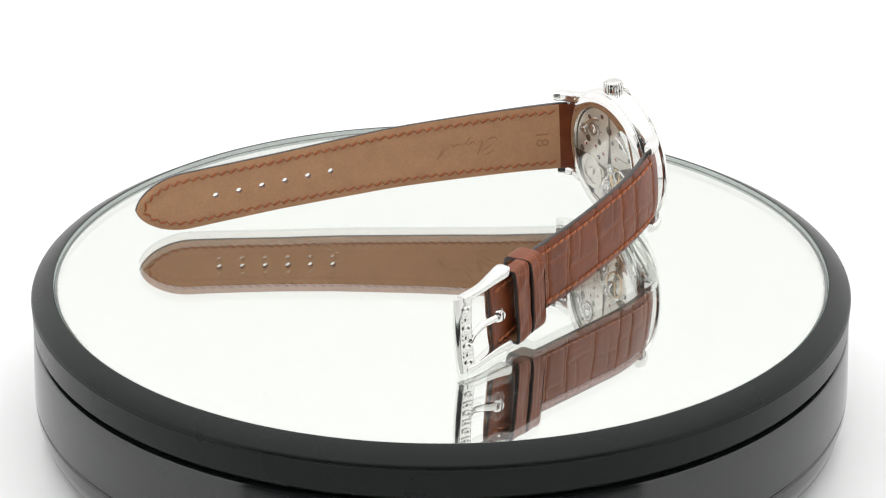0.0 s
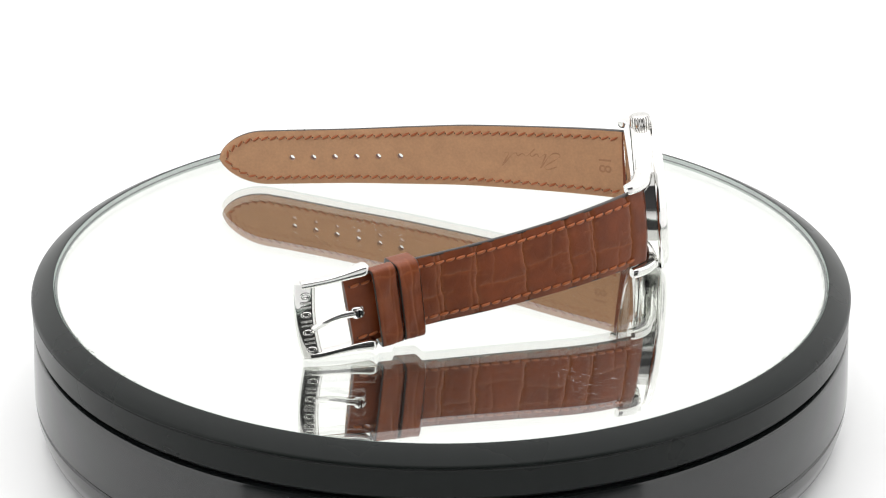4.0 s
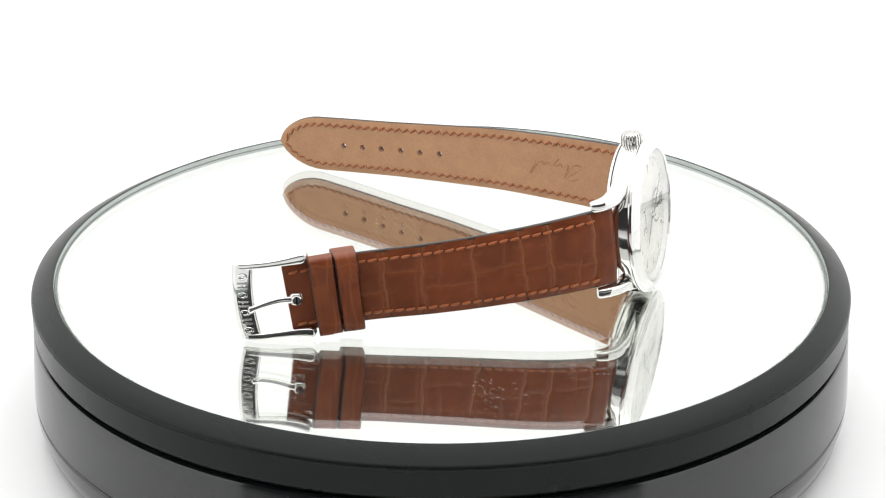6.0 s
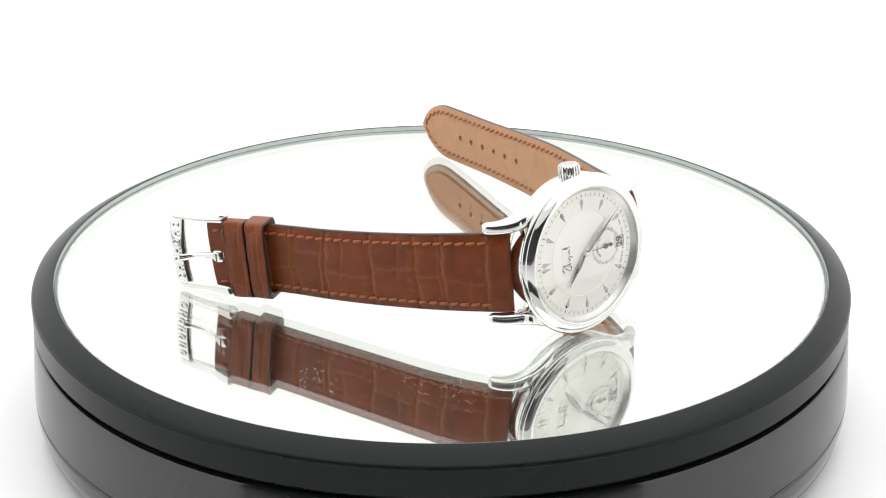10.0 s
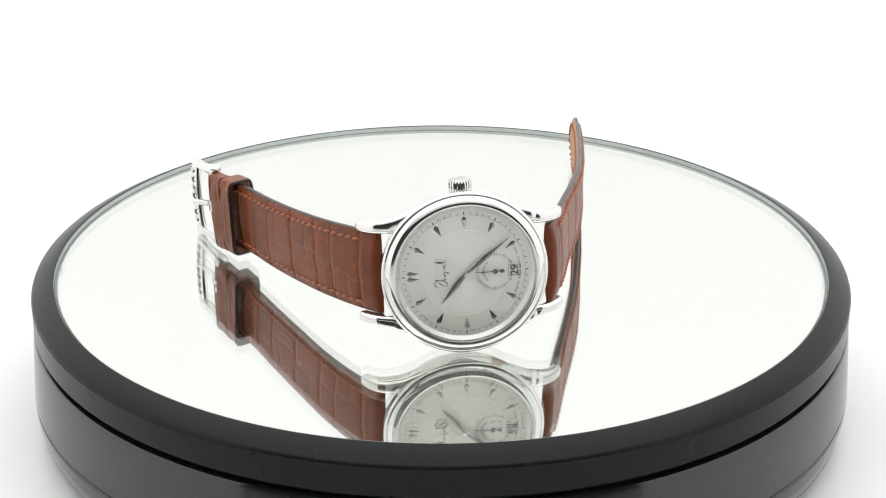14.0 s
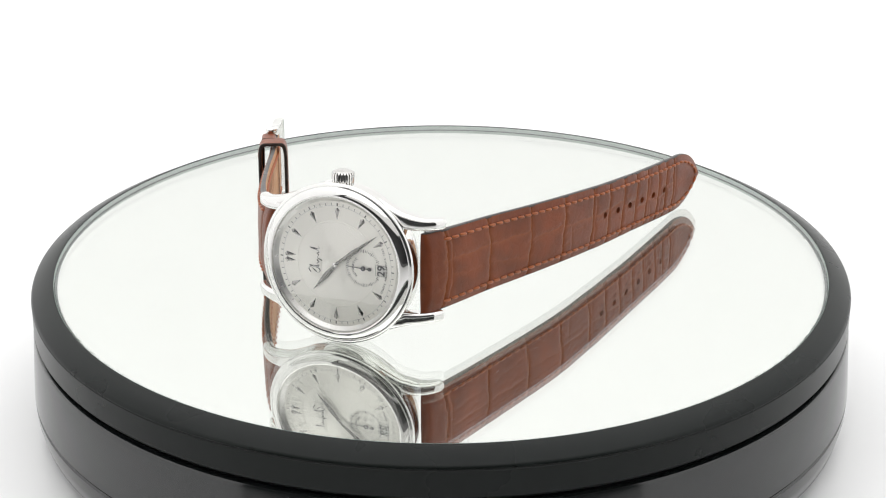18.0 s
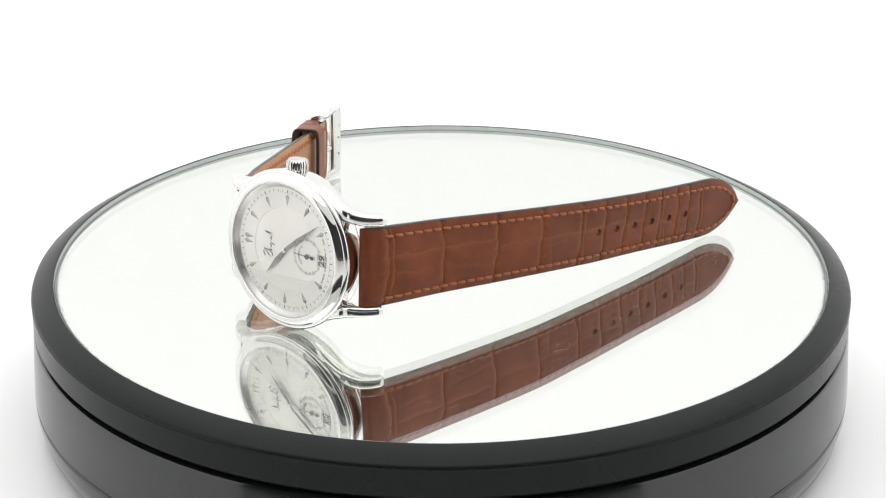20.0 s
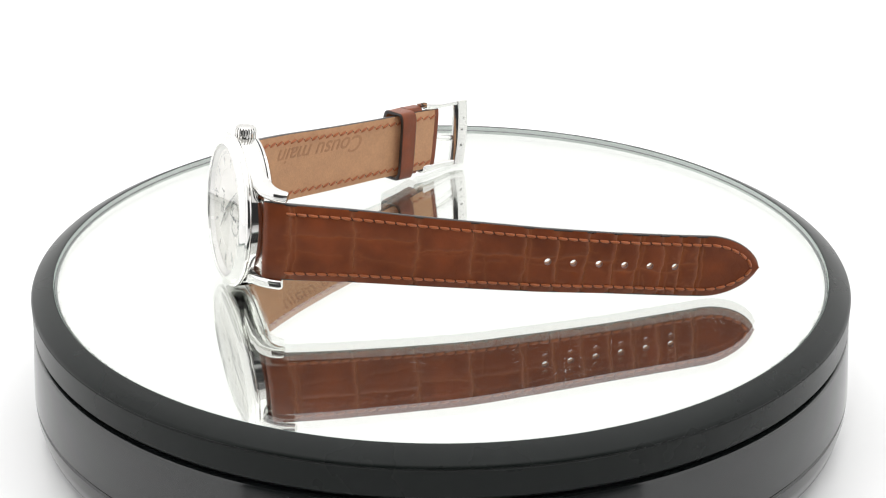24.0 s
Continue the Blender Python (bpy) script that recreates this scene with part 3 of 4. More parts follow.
# ---- buckle ----
def buckle():
    p, t, w, n = SHORT.frame_at(SHORT.length - 2.2)
    end = np.array((.0315, -.6950, .1010)) * S / MM
    t = end - p
    reach = float(np.linalg.norm(t))
    t /= reach
    w = np.array([0, 0, 1.0]) - t[2] * t
    w /= np.linalg.norm(w)
    n = np.cross(t, w) * -1
    m = Matrix((Vector(t), Vector(np.cross(n, t)), Vector(n))).transposed().to_4x4()
    m = Matrix.Translation(Vector(p * MM)) @ m
    frame_ob = part("buckle", buckle_frame(reach), STEEL, watch, "polished steel pin buckle", at=m)
    # the bar in the strap's fold
    rings = [[(x * MM, y * MM, z * MM) for x, z in oval(0.4, 0.4, 14)] for y in (-8.6, 8.6)]
    part("bar", loft("bar", rings), STEEL, frame_ob)
    # prong
    path = spline([(-0.2, 0.1, 1.3), (2.2, 0.15, 0.9), (4.6, 0.5, 0.35), (7.4, 1.0, 0.5), (reach - 3.6, 1.35, 1.3), (reach - 2.6, 1.4, 1.65)], 30)
    rings = []
    for i, q in enumerate(path):
        r = (1.0 - 0.3 * i / 29 + 0.3 * max(0, i - 24) / 5) if i < 29 else 0.45
        rings.append([(q[0] * MM, (q[1] + y) * MM, (q[2] + z) * MM) for y, z in oval(r, r * 0.75, 14)])
    part("prong", loft("prong", rings), STEEL, frame_ob)
    rings = [[(x * MM, y * MM, z * MM) for x, z in oval(r * 1.15, r, 24)] for y, r in ((-1.5, 0.7), (-1.4, 1.05), (-1.1, 1.3), (-0.4, 1.42), (0.4, 1.42), (1.1, 1.3), (1.4, 1.05), (1.5, 0.7))]
    part("prong_eye", loft("prong_eye", rings), STEEL, frame_ob, "steel eye of the prong on its bar", at=pose(0.2 * MM, 0, 0.6 * MM))
    head = part("pin_head", turned("pin_head", [(0.01, 0.55), (0.9, 0.5), (1.15, 0.3), (1.2, -0.3), (0.01, -0.3)], 28, closed=False), STEEL, frame_ob, "slotted round pin head in the strap", at=pose(0.1 * MM, 0, 1.7 * MM))
    part("slot", block("slot", 0.3, 1.9, 0.1), STEEL_DARK, head, at=pose(0, 0, 0.53 * MM))
    # small punch marks on the back of the end bar, shade in their grey
    for i, y in enumerate((-6.2, -4.4, -1.0, 3.4)):
        part("punch_mark", block("punch_mark", 0.7, 0.5 + 0.2 * (i % 2), 0.1, 0.03), STEEL_SHADED, frame_ob, at=pose((reach - 1.9) * MM, y * MM, -0.55 * MM, 0, 12, 0))
    # the maker's word on the end bar, as plain raised shapes: rings and bars by turns
    for i in range(7):
        y = -6.5 + 2.1 * i
        x, z = reach - 1.9 - 0.9 * (y / 9.4) ** 2, 1.53 - 0.25 * (y / 9.4) ** 2
        at = pose(x * MM, y * MM, z * MM, 0, 12, 0)
        if i % 2 == 0:
            ring_mark = turned("raised_mark", [(0.42, -0.1), (0.42, 0.22), (0.55, 0.32), (0.75, 0.32), (0.86, 0.22), (0.86, -0.1)], 28)
            part("raised_mark", ring_mark, STEEL, frame_ob, at=at @ Matrix.Diagonal((1.3, 0.85, 1.0, 1.0)))
        else:
            part("raised_mark", block("raised_mark", 2.3, 0.34, 0.66, 0.09), STEEL, frame_ob, at=at @ pose(0, -0.55 * MM, 0))
            part("raised_mark", block("raised_mark", 2.3, 0.34, 0.66, 0.09), STEEL, frame_ob, at=at @ pose(0, 0.45 * MM, 0))
            part("raised_mark", block("raised_mark", 0.36, 0.8, 0.62, 0.08), STEEL, frame_ob, at=at @ pose(0.1 * MM, -0.05 * MM, 0))


def buckle_frame(reach):
    """A frame: two arms that rise from the bar and a broad curved end."""
    def ring(cx, cz, along, tall, y, lean):
        c, s = math.cos(lean), math.sin(lean)
        return [((cx + a * c - b * s) * MM, y * MM, (cz + a * s + b * c) * MM) for a, b in oval(along, tall, 32, 2.5)]
    bm = bmesh.new()
    pieces = []
    # end bar, swept across the width and bowed
    ys = np.linspace(-9.1, 8.5, 29)
    rings = [ring(reach - 1.9 - 0.9 * (y / 9.4) ** 2, 0.5 - 0.25 * (y / 9.4) ** 2, 2.25, 1.0, y, -0.2) for y in ys]
    pieces.append(loft("end", rings))
    for side in (-1, 1):
        path = spline([(reach - 1.9, 8.75, 0.4), (reach - 4.5, 8.8, 0.75), (reach - 8.0, 8.75, 0.75), (1.6, 8.75, 0.6), (-1.1, 8.85, 0.7), (-2.7, 8.95, 1.0), (-3.4, 8.95, 1.15)], 36)
        rings = []
        for i, (x, y, z) in enumerate(path):
            f = i / 35
            swell = max(0.0, (f - 0.35) / 0.65) ** 1.6
            close = math.sqrt(max(1 - (max(0.0, f - 0.86) / 0.14) ** 2, 0.03))
            y += (0.9 if side < 0 else -0.2) * swell - (0.75 if side > 0 else 0.0)
            rings.append([(x * MM, (y + a) * side * MM, (z + b) * MM) for a, b in oval((0.75 + 0.6 * swell) * close, (1.05 + 0.85 * swell) * close, 28, 5.0)])
        pieces.append(loft("arm", rings))
    for me in pieces:
        bm.from_mesh(me)
    out = bpy.data.meshes.new("buckle")
    bm.to_mesh(out)
    bm.free()
    return sharp(out, 50)


buckle()


# ---- what is pressed into the lining ----
STAMP = surface("pressed_leather", (0.38, 0.19, 0.094), 0.6, scale=2000, vary=0.2)


def press(me, band, s0, w0, turn):
    """Lays a flat mesh on the back of a strap, to be read from behind, and bends it along."""
    c, q = math.cos(radians(turn)), math.sin(radians(turn))
    for v in me.vertices:
        x, y, z = v.co / MM
        s = s0 + x * c - y * q
        v.co = (s, w0 - band.side * (x * q + y * c), -thick(s, band.length)[1] - 0.03 - z)
    return band.bend(me)


def stamp(name, band, face, text, size, s, turn, slant=0.0, w=0.0):
    """Words pressed into the back of a strap."""
    me = letters(name, text, size, bold=size * 0.008)
    for v in me.vertices:
        v.co.x += slant * v.co.y
    part(name, press(me, band, s, w, turn), STAMP, face)


stamp("pressed_number", LONG, long_strap, "18", 0.0046, 6.2, 90)
stamp("pressed_words", SHORT, short_strap, "Cousu main", 0.006, along(SHORT, .3785, -.238), 180, 0.4, 3.4)


def script_stroke(name, pts, k, wide):
    """A maker's script as one plain wavy stroke."""
    run = spline([(x * k, y * k, 0.0) for x, y in pts], 140)
    rings = []
    for i, q in enumerate(run):
        d = run[min(i + 1, 139)] - run[max(i - 1, 0)]
        d /= np.linalg.norm(d) + 1e-9
        nx, ny, wd = -d[1], d[0], wide * (0.6 + 0.4 * math.sin(i * 0.45))
        rings.append([((q[0] + nx * wd * j) * MM, (q[1] + ny * wd * j) * MM, z * MM) for j, z in ((-1, -0.02), (-1, 0.03), (1, 0.03), (1, -0.02))])
    return loft(name, rings)


SCRIPT = [(-2.1, 0.9), (-1.5, 1.3), (-1.2, 0.9), (-2.0, -0.3), (-1.6, -0.7), (-1.2, -0.3), (-0.9, 1.2), (-0.9, -0.5), (-0.5, -0.1), (-0.2, -0.5), (0.1, -0.15), (0.3, -0.5),
          (0.1, -1.1), (0.5, -0.2), (0.9, -0.45), (1.2, -0.15), (1.4, -0.5), (1.7, -0.2), (2.1, 1.2), (1.95, -0.45), (2.3, -0.4)]
part("pressed_script", press(script_stroke("pressed_script", [(x * 1.15 + y * 0.35, y * 0.75) for x, y in SCRIPT], 3.0, 0.2), LONG, 25.0, 0.4, 0), STAMP, long_strap)


# ---- case ----
def case():
    prof = [(15.6, -1.0), (17.4, -1.0), (17.55, -1.15), (17.58, -2.4), (17.5, -4.4), (17.25, -5.1), (16.6, -5.6), (14.5, -5.7), (14.5, -1.0)]
    body = part("case", turned("case", prof, 160), STEEL, watch, "polished steel round case", at=DIAL)
    bez = [(15.05, 0.15), (15.05, 1.1), (15.12, 1.25), (15.3, 1.33), (15.6, 1.32), (16.0, 1.18), (16.4, 0.92), (16.75, 0.6), (17.0, 0.3), (17.06, 0.24), (17.12, 0.26), (17.35, 0.22), (17.65, 0.02), (17.87, -0.28), (17.9, -0.55), (17.7, -0.85), (17.5, -1.0), (15.05, -1.0)]
    part("bezel", turned("bezel", bez, 192), STEEL, body, "rounded polished steel bezel")
    reh = [(14.0, 0.02), (14.8, 0.75), (15.03, 0.75), (15.03, -0.2), (14.0, -0.2)]
    part("rehaut", turned("rehaut", reh, 160), SATIN, body, "sloped polished ring round the dial")
    dome = [(0.02, 1.22)] + [(r, 1.22 - 0.04 * (r / 15.0) ** 2) for r in np.linspace(1, 15.0, 18)] + [(15.04, 1.08)]
    pane = part("crystal", turned("crystal", dome, 128, closed=False), CRYSTAL, body, "clear domed crystal")
    pane.visible_shadow = False
    # lugs: they grow out of the flank, sweep outwards and drop to flat-cut ends
    for sx in (-1, 1):
        for sy in (-1, 1):
            rail = spline([(3.0, 17.28, 12.5, -3.12, 2.0), (6.0, 16.5, 12.0, -3.12, 2.0), (9.0, 15.2, 10.8, -3.12, 2.0), (12.0, 13.75, 9.6, -3.15, 1.98), (15.0, 12.6, 9.15, -3.35, 1.9),
                           (17.6, 11.95, 9.06, -4.0, 1.75), (19.5, 11.65, 9.03, -5.1, 1.5), (20.7, 11.5, 9.02, -6.3, 1.3), (21.4, 11.4, 9.0, -7.5, 1.15)], 52)
            rings = []
            for i, (x, yo, yi, z, b) in enumerate(rail):
                d = rail[min(i + 1, 51)] - rail[max(i - 1, 0)]
                lean = math.atan2(-d[3], d[0])
                y, a = (yo + yi) / 2, (yo - yi) / 2
                tip = 1.0 if i < 50 else 0.97 if i == 50 else 0.84
                c, s = math.cos(lean), math.sin(lean)
                rings.append([((x + bb * s * tip) * sx * MM, (y + aa * tip) * sy * MM, (z + (bb * c - 0.1 * (aa + a) * (x > 15)) * tip) * MM) for aa, bb in oval(a, b, 48, 3.0)])
            part("lug", sharp(loft("lug", rings), 40), STEEL, body, "polished steel lug with a flat-cut end")
    for sx, bx, bz in ((-1, 18.0, -5.0), (1, 18.6, -4.8)):
        rings = [[(sx * (bx + x) * MM, y * MM, (bz + z) * MM) for x, z in oval(0.4, 0.4, 12)] for y in (-9.2, 9.2)]
        part("spring_bar", loft("spring_bar", rings), STEEL, body)
    crown(body)
    back(body)
    return body


def crown(body):
    """Fluted crown on the upper side, on a short stem."""
    at = Matrix.Translation((-0.2 * MM, 17.1 * MM, -3.1 * MM)) @ pose(0, 0, 0, -90, 0, 0) @ Matrix.Diagonal((0.93, 0.93, 1.0, 1.0))
    rows, n = [], 22 * 12
    for r, z, deep in ((1.6, 0.0, 0), (2.45, 0.12, 0), (2.6, 0.35, 0.5), (2.62, 2.2, 0.5), (2.5, 2.5, 0.42), (2.3, 2.72, 0.1), (1.6, 2.92, 0), (0.02, 3.0, 0)):
        ring = []
        for i in range(n):
            a, k = 2 * math.pi * i / n, i % 12
            q = r - deep * (1.0 if k in (1, 2, 3) else 0.85 if k in (0, 4) else 0.0)
            ring.append((q * math.cos(a) * MM, q * math.sin(a) * MM, z * MM))
        rows.append(ring)
    c = part("crown", loft("crown", rows), STEEL, body, "fluted steel winding crown", at=at)
    c.data.set_sharp_from_angle(angle=radians(25))
    part("crown_cap", turned("crown_cap", [(0.01, 3.02), (1.5, 2.98), (2.1, 2.82), (2.25, 2.74)], 48, closed=False), STEEL_MATT, body, "polished domed cap of the crown", at=at)
    part("crown_stem", turned("crown_stem", [(0.01, -1.2), (1.9, -1.2), (1.9, 0.1), (0.01, 0.1)], 40, closed=False), STEEL, body, at=at)


def back(body):
    """Steel back with a window on the movement."""
    prof = [(13.2, -5.7), (16.9, -5.6), (16.75, -6.2), (15.9, -6.75), (13.9, -7.15), (13.3, -7.1), (13.2, -6.7)]
    ring = part("case_back", turned("case_back", prof, 160), STEEL, body, "polished steel back ring round a window")
    for i in range(8):
        a = 2 * math.pi * (i + 0.5) / 8
        part("back_screw", turned("back_screw", [(0.01, -7.15), (0.55, -7.12), (0.6, -6.6)], 16, closed=False), STEEL_DARK, body, at=pose(15.1 * math.cos(a) * MM, 15.1 * math.sin(a) * MM, 0.45 * MM))
    pane = part("back_crystal", disc("back_crystal", 13.3, -6.95), CRYSTAL, body, "clear crystal over the movement")
    pane.visible_shadow = False


watch_case = case()


# ---- dial ----
def silver_dial(name, color, rough, rays):
    """Silvered metal; rays: how strongly a sunray of fine waves is cut into it."""
    m, nodes, links, b = nodes_of(name)
    b.inputs["Base Color"].default_value = (*color, 1)
    b.inputs["Metallic"].default_value = 0.45
    b.inputs["Roughness"].default_value = rough
    # brushed outwards from the centre
    round_way = nodes.new("ShaderNodeTangent")
    round_way.direction_type, round_way.axis = "RADIAL", "Z"
    links.new(round_way.outputs["Tangent"], b.inputs["Tangent"])
    b.inputs["Anisotropic"].default_value = 0.75
    co, sep, ang, mul, sine, bp = (nodes.new("ShaderNode" + k) for k in ("TexCoord", "SeparateXYZ", "Math", "Math", "Math", "Bump"))
    ang.operation, mul.operation, sine.operation = "ARCTAN2", "MULTIPLY_ADD", "SINE"
    links.new(co.outputs["Object"], sep.inputs[0])
    links.new(sep.outputs["Y"], ang.inputs[0])
    links.new(sep.outputs["X"], ang.inputs[1])
    links.new(ang.outputs[0], mul.inputs[0])
    mul.inputs[1].default_value = 150.0 if rays > 0.1 else 240.0
    wob = nodes.new("ShaderNodeTexNoise")
    wob.inputs["Scale"].default_value = 900.0
    links.new(co.outputs["Object"], wob.inputs["Vector"])
    links.new(wob.outputs["Fac"], mul.inputs[2])
    links.new(mul.outputs[0], sine.inputs[0])
    links.new(sine.outputs[0], bp.inputs["Height"])
    bp.inputs["Strength"].default_value, bp.inputs["Distance"].default_value = rays, 0.00004
    links.new(bp.outputs["Normal"], b.inputs["Normal"])
    return m


def dial():
    outer = silver_dial("silver_dial", (0.86, 0.84, 0.78), 0.36, 0.06)
    inner = silver_dial("guilloche_dial", (0.89, 0.87, 0.81), 0.32, 0.2)
    face = part("dial", turned("dial", [(9.4, 0.0), (14.4, 0.0), (14.4, -0.4), (9.4, -0.4)], 160), outer, watch, "silver dial with steel dagger hour marks", at=DIAL)
    part("dial_centre", disc("dial_centre", 9.4, -0.03), inner, face, "sunray engraved dial centre")
    part("beaded_ring", turned("beaded_ring", [(9.3, -0.03), (9.35, 0.05), (9.5, 0.05), (9.55, 0.0)], 160, closed=False), outer, face)
    # hour marks: faceted daggers, two at twelve
    def dagger(n=1.0):
        v = [(9.75, 0, 0), (12.0, 0.58 * n, 0), (12.6, 0, 0), (12.0, -0.58 * n, 0), (11.9, 0, 0.16)]
        return mesh_of("hour_mark", [Vector(p) * MM for p in v], [(0, 1, 4), (1, 2, 4), (2, 3, 4), (3, 0, 4), (0, 3, 2, 1)], False)
    big = dagger()
    for h in range(12):
        if h == 6:
            continue
        a = 180 - h * 30
        for off in ((-0.62, 0.62) if h == 0 else (0.0,)):
            part("hour_mark", big, MARK, face, at=pose(0, 0, 0.0, 0, 0, a) @ pose(0, off * MM, 0))
    tick, dot = block("minute_mark", 0.55, 0.1, 0.03), block("minute_mark", 0.62, 0.22, 0.04)
    for i in range(60):
        part("minute_mark", dot if i % 5 == 0 else tick, INK, face, at=pose(0, 0, 0, 0, 0, i * 6) @ pose(13.25 * MM, 0, 0.015 * MM))
    part("chapter_line", turned("chapter_line", [(12.85, 0.003), (12.9, 0.012), (12.95, 0.003)], 160, closed=False), STEEL_MATT, face)
    # small seconds
    sub = part("seconds_dial", turned("seconds_dial", [(0.01, -0.02), (3.2, -0.02), (4.25, 0.0), (4.35, 0.02)], 96, closed=False), outer, face, "sunk small seconds dial", at=pose(6.35 * MM, 0, 0.012 * MM))
    t1 = block("seconds_mark", 0.5, 0.09, 0.03)
    t2 = block("seconds_mark", 0.8, 0.13, 0.03)
    for i in range(60):
        a = i * 6
        if abs((a + 180) % 360 - 180) < 20:
            continue
        part("seconds_mark", t2 if i % 5 == 0 else t1, INK, face, at=pose(6.35 * MM, 0, 0.03 * MM, 0, 0, a) @ pose(3.8 * MM, 0, 0))
    for i, ch in enumerate("AUTOMATIC"):
        a = 180 + 48 - i * 12
        q = radians(a)
        m = pose((6.35 + 2.5 * math.cos(q)) * MM, 2.5 * math.sin(q) * MM, 0.04 * MM, 0, 0, a - 90)
        part("letter", letters("letter", ch, 0.00066), INK, face, at=m)
    # date
    for x, y, w, h in ((0, 1.2, 2.7, 0.1), (0, -1.2, 2.7, 0.1), (1.3, 0, 0.1, 2.3), (-1.3, 0, 0.1, 2.3)):
        part("date_frame", block("date_frame", w, h, 0.16, 0.06), MARK, face, "polished frame of the date window", at=pose((10.55 + x) * MM, y * MM, 0.03 * MM))
    part("date_disc", block("date_disc", 2.4, 2.25, 0.05), PAPER, face, "white date disc", at=pose(10.55 * MM, 0, 0.0))
    part("date_number", letters("date_number", "29", 0.0024, bold=0.00004), INK, face, at=pose(10.6 * MM, 0, 0.05 * MM, 0, 0, 90))
    # the maker's script as plain strokes on a small plaque
    part("plaque", block("plaque", 2.9, 7.2, 0.05, 0.02), inner, face, at=pose(-5.0 * MM, 0.1 * MM, -0.02 * MM))
    part("script_mark", script_stroke("script_mark", SCRIPT, 1.35, 0.11), INK, face, at=pose(-4.9 * MM, 0.1 * MM, 0.025 * MM, 0, 0, 90))
    for i, ch in enumerate("GENEVE SWISS DEPUIS 1860"):
        if ch != " ":
            part("letter", letters("letter", ch, 0.0006), INK, face, at=pose(0, 0, 0.012 * MM, 0, 0, -24.5 + i * 2.13) @ pose(11.75 * MM, 0, 0, 0, 0, 90))
    # hour and minute pointers
    def hand(name, length, wide, tail, z, angle):
        a = radians(angle)
        d, e = (-math.cos(a), math.sin(a)), (math.sin(a), math.cos(a))
        out = [(-tail, 0), (-tail * 0.3, wide * 0.55), (length * 0.42, wide), (length, 0.03), (length, -0.03), (length * 0.42, -wide), (-tail * 0.3, -wide * 0.55)]
        vs = [Vector((x * d[0] + y * e[0], x * d[1] + y * e[1], z)) * MM for x, y in out] + [Vector((x * d[0], x * d[1], z + 0.24)) * MM for x, _ in ((0, 0), (length * 0.42, 0))]
        fs = [(0, 1, 7), (1, 2, 8, 7), (2, 3, 8), (3, 4, 8), (4, 5, 8), (5, 6, 7, 8), (6, 0, 7), (6, 5, 4, 3, 2, 1, 0)]
        part(name, mesh_of(name, vs, fs, False), HAND_STEEL, watch, "tapering faceted steel hand", at=DIAL)
    hand("hour_hand", 8.3, 0.62, 1.0, 0.42, 309.9)
    hand("minute_hand", 12.43, 0.52, 1.0, 0.72, 141.4)
    part("hand_hub", turned("hand_hub", [(0.01, 1.05), (0.35, 1.05), (0.5, 0.95), (0.5, 0.1), (0.01, 0.1)], 32, closed=False), STEEL, watch, at=DIAL)
    sec = DIAL @ pose(6.35 * MM, 0, 0)
    outline = [(-3.6, 0.04), (0, 0.1), (1.0, 0.1), (1.2, 0.34), (1.55, 0.42), (1.9, 0.3), (2.0, 0), (1.9, -0.3), (1.55, -0.42), (1.2, -0.34), (1.0, -0.1), (0, -0.1), (-3.6, -0.04)]
    sh = part("seconds_hand", prism("seconds_hand", outline, 0.22, 0.3), INK, watch, "fine black seconds hand with round tail", at=sec)
    part("seconds_hub", turned("seconds_hub", [(0.2, 0.2), (0.55, 0.2), (0.55, 0.36), (0.2, 0.36)], 32), STEEL_DARK, sh)


MARK = surface("faceted_steel_marks", (0.34, 0.33, 0.315), 0.07, 1.0, scale=2000, vary=0.05, rough_vary=0.03)
HAND_STEEL = surface("faceted_steel_pointers", (0.2, 0.195, 0.185), 0.06, 1.0, scale=2000, vary=0.05, rough_vary=0.03)
PAPER = surface("date_white", (0.6, 0.6, 0.57), 0.5, scale=2000, vary=0.03)
dial()


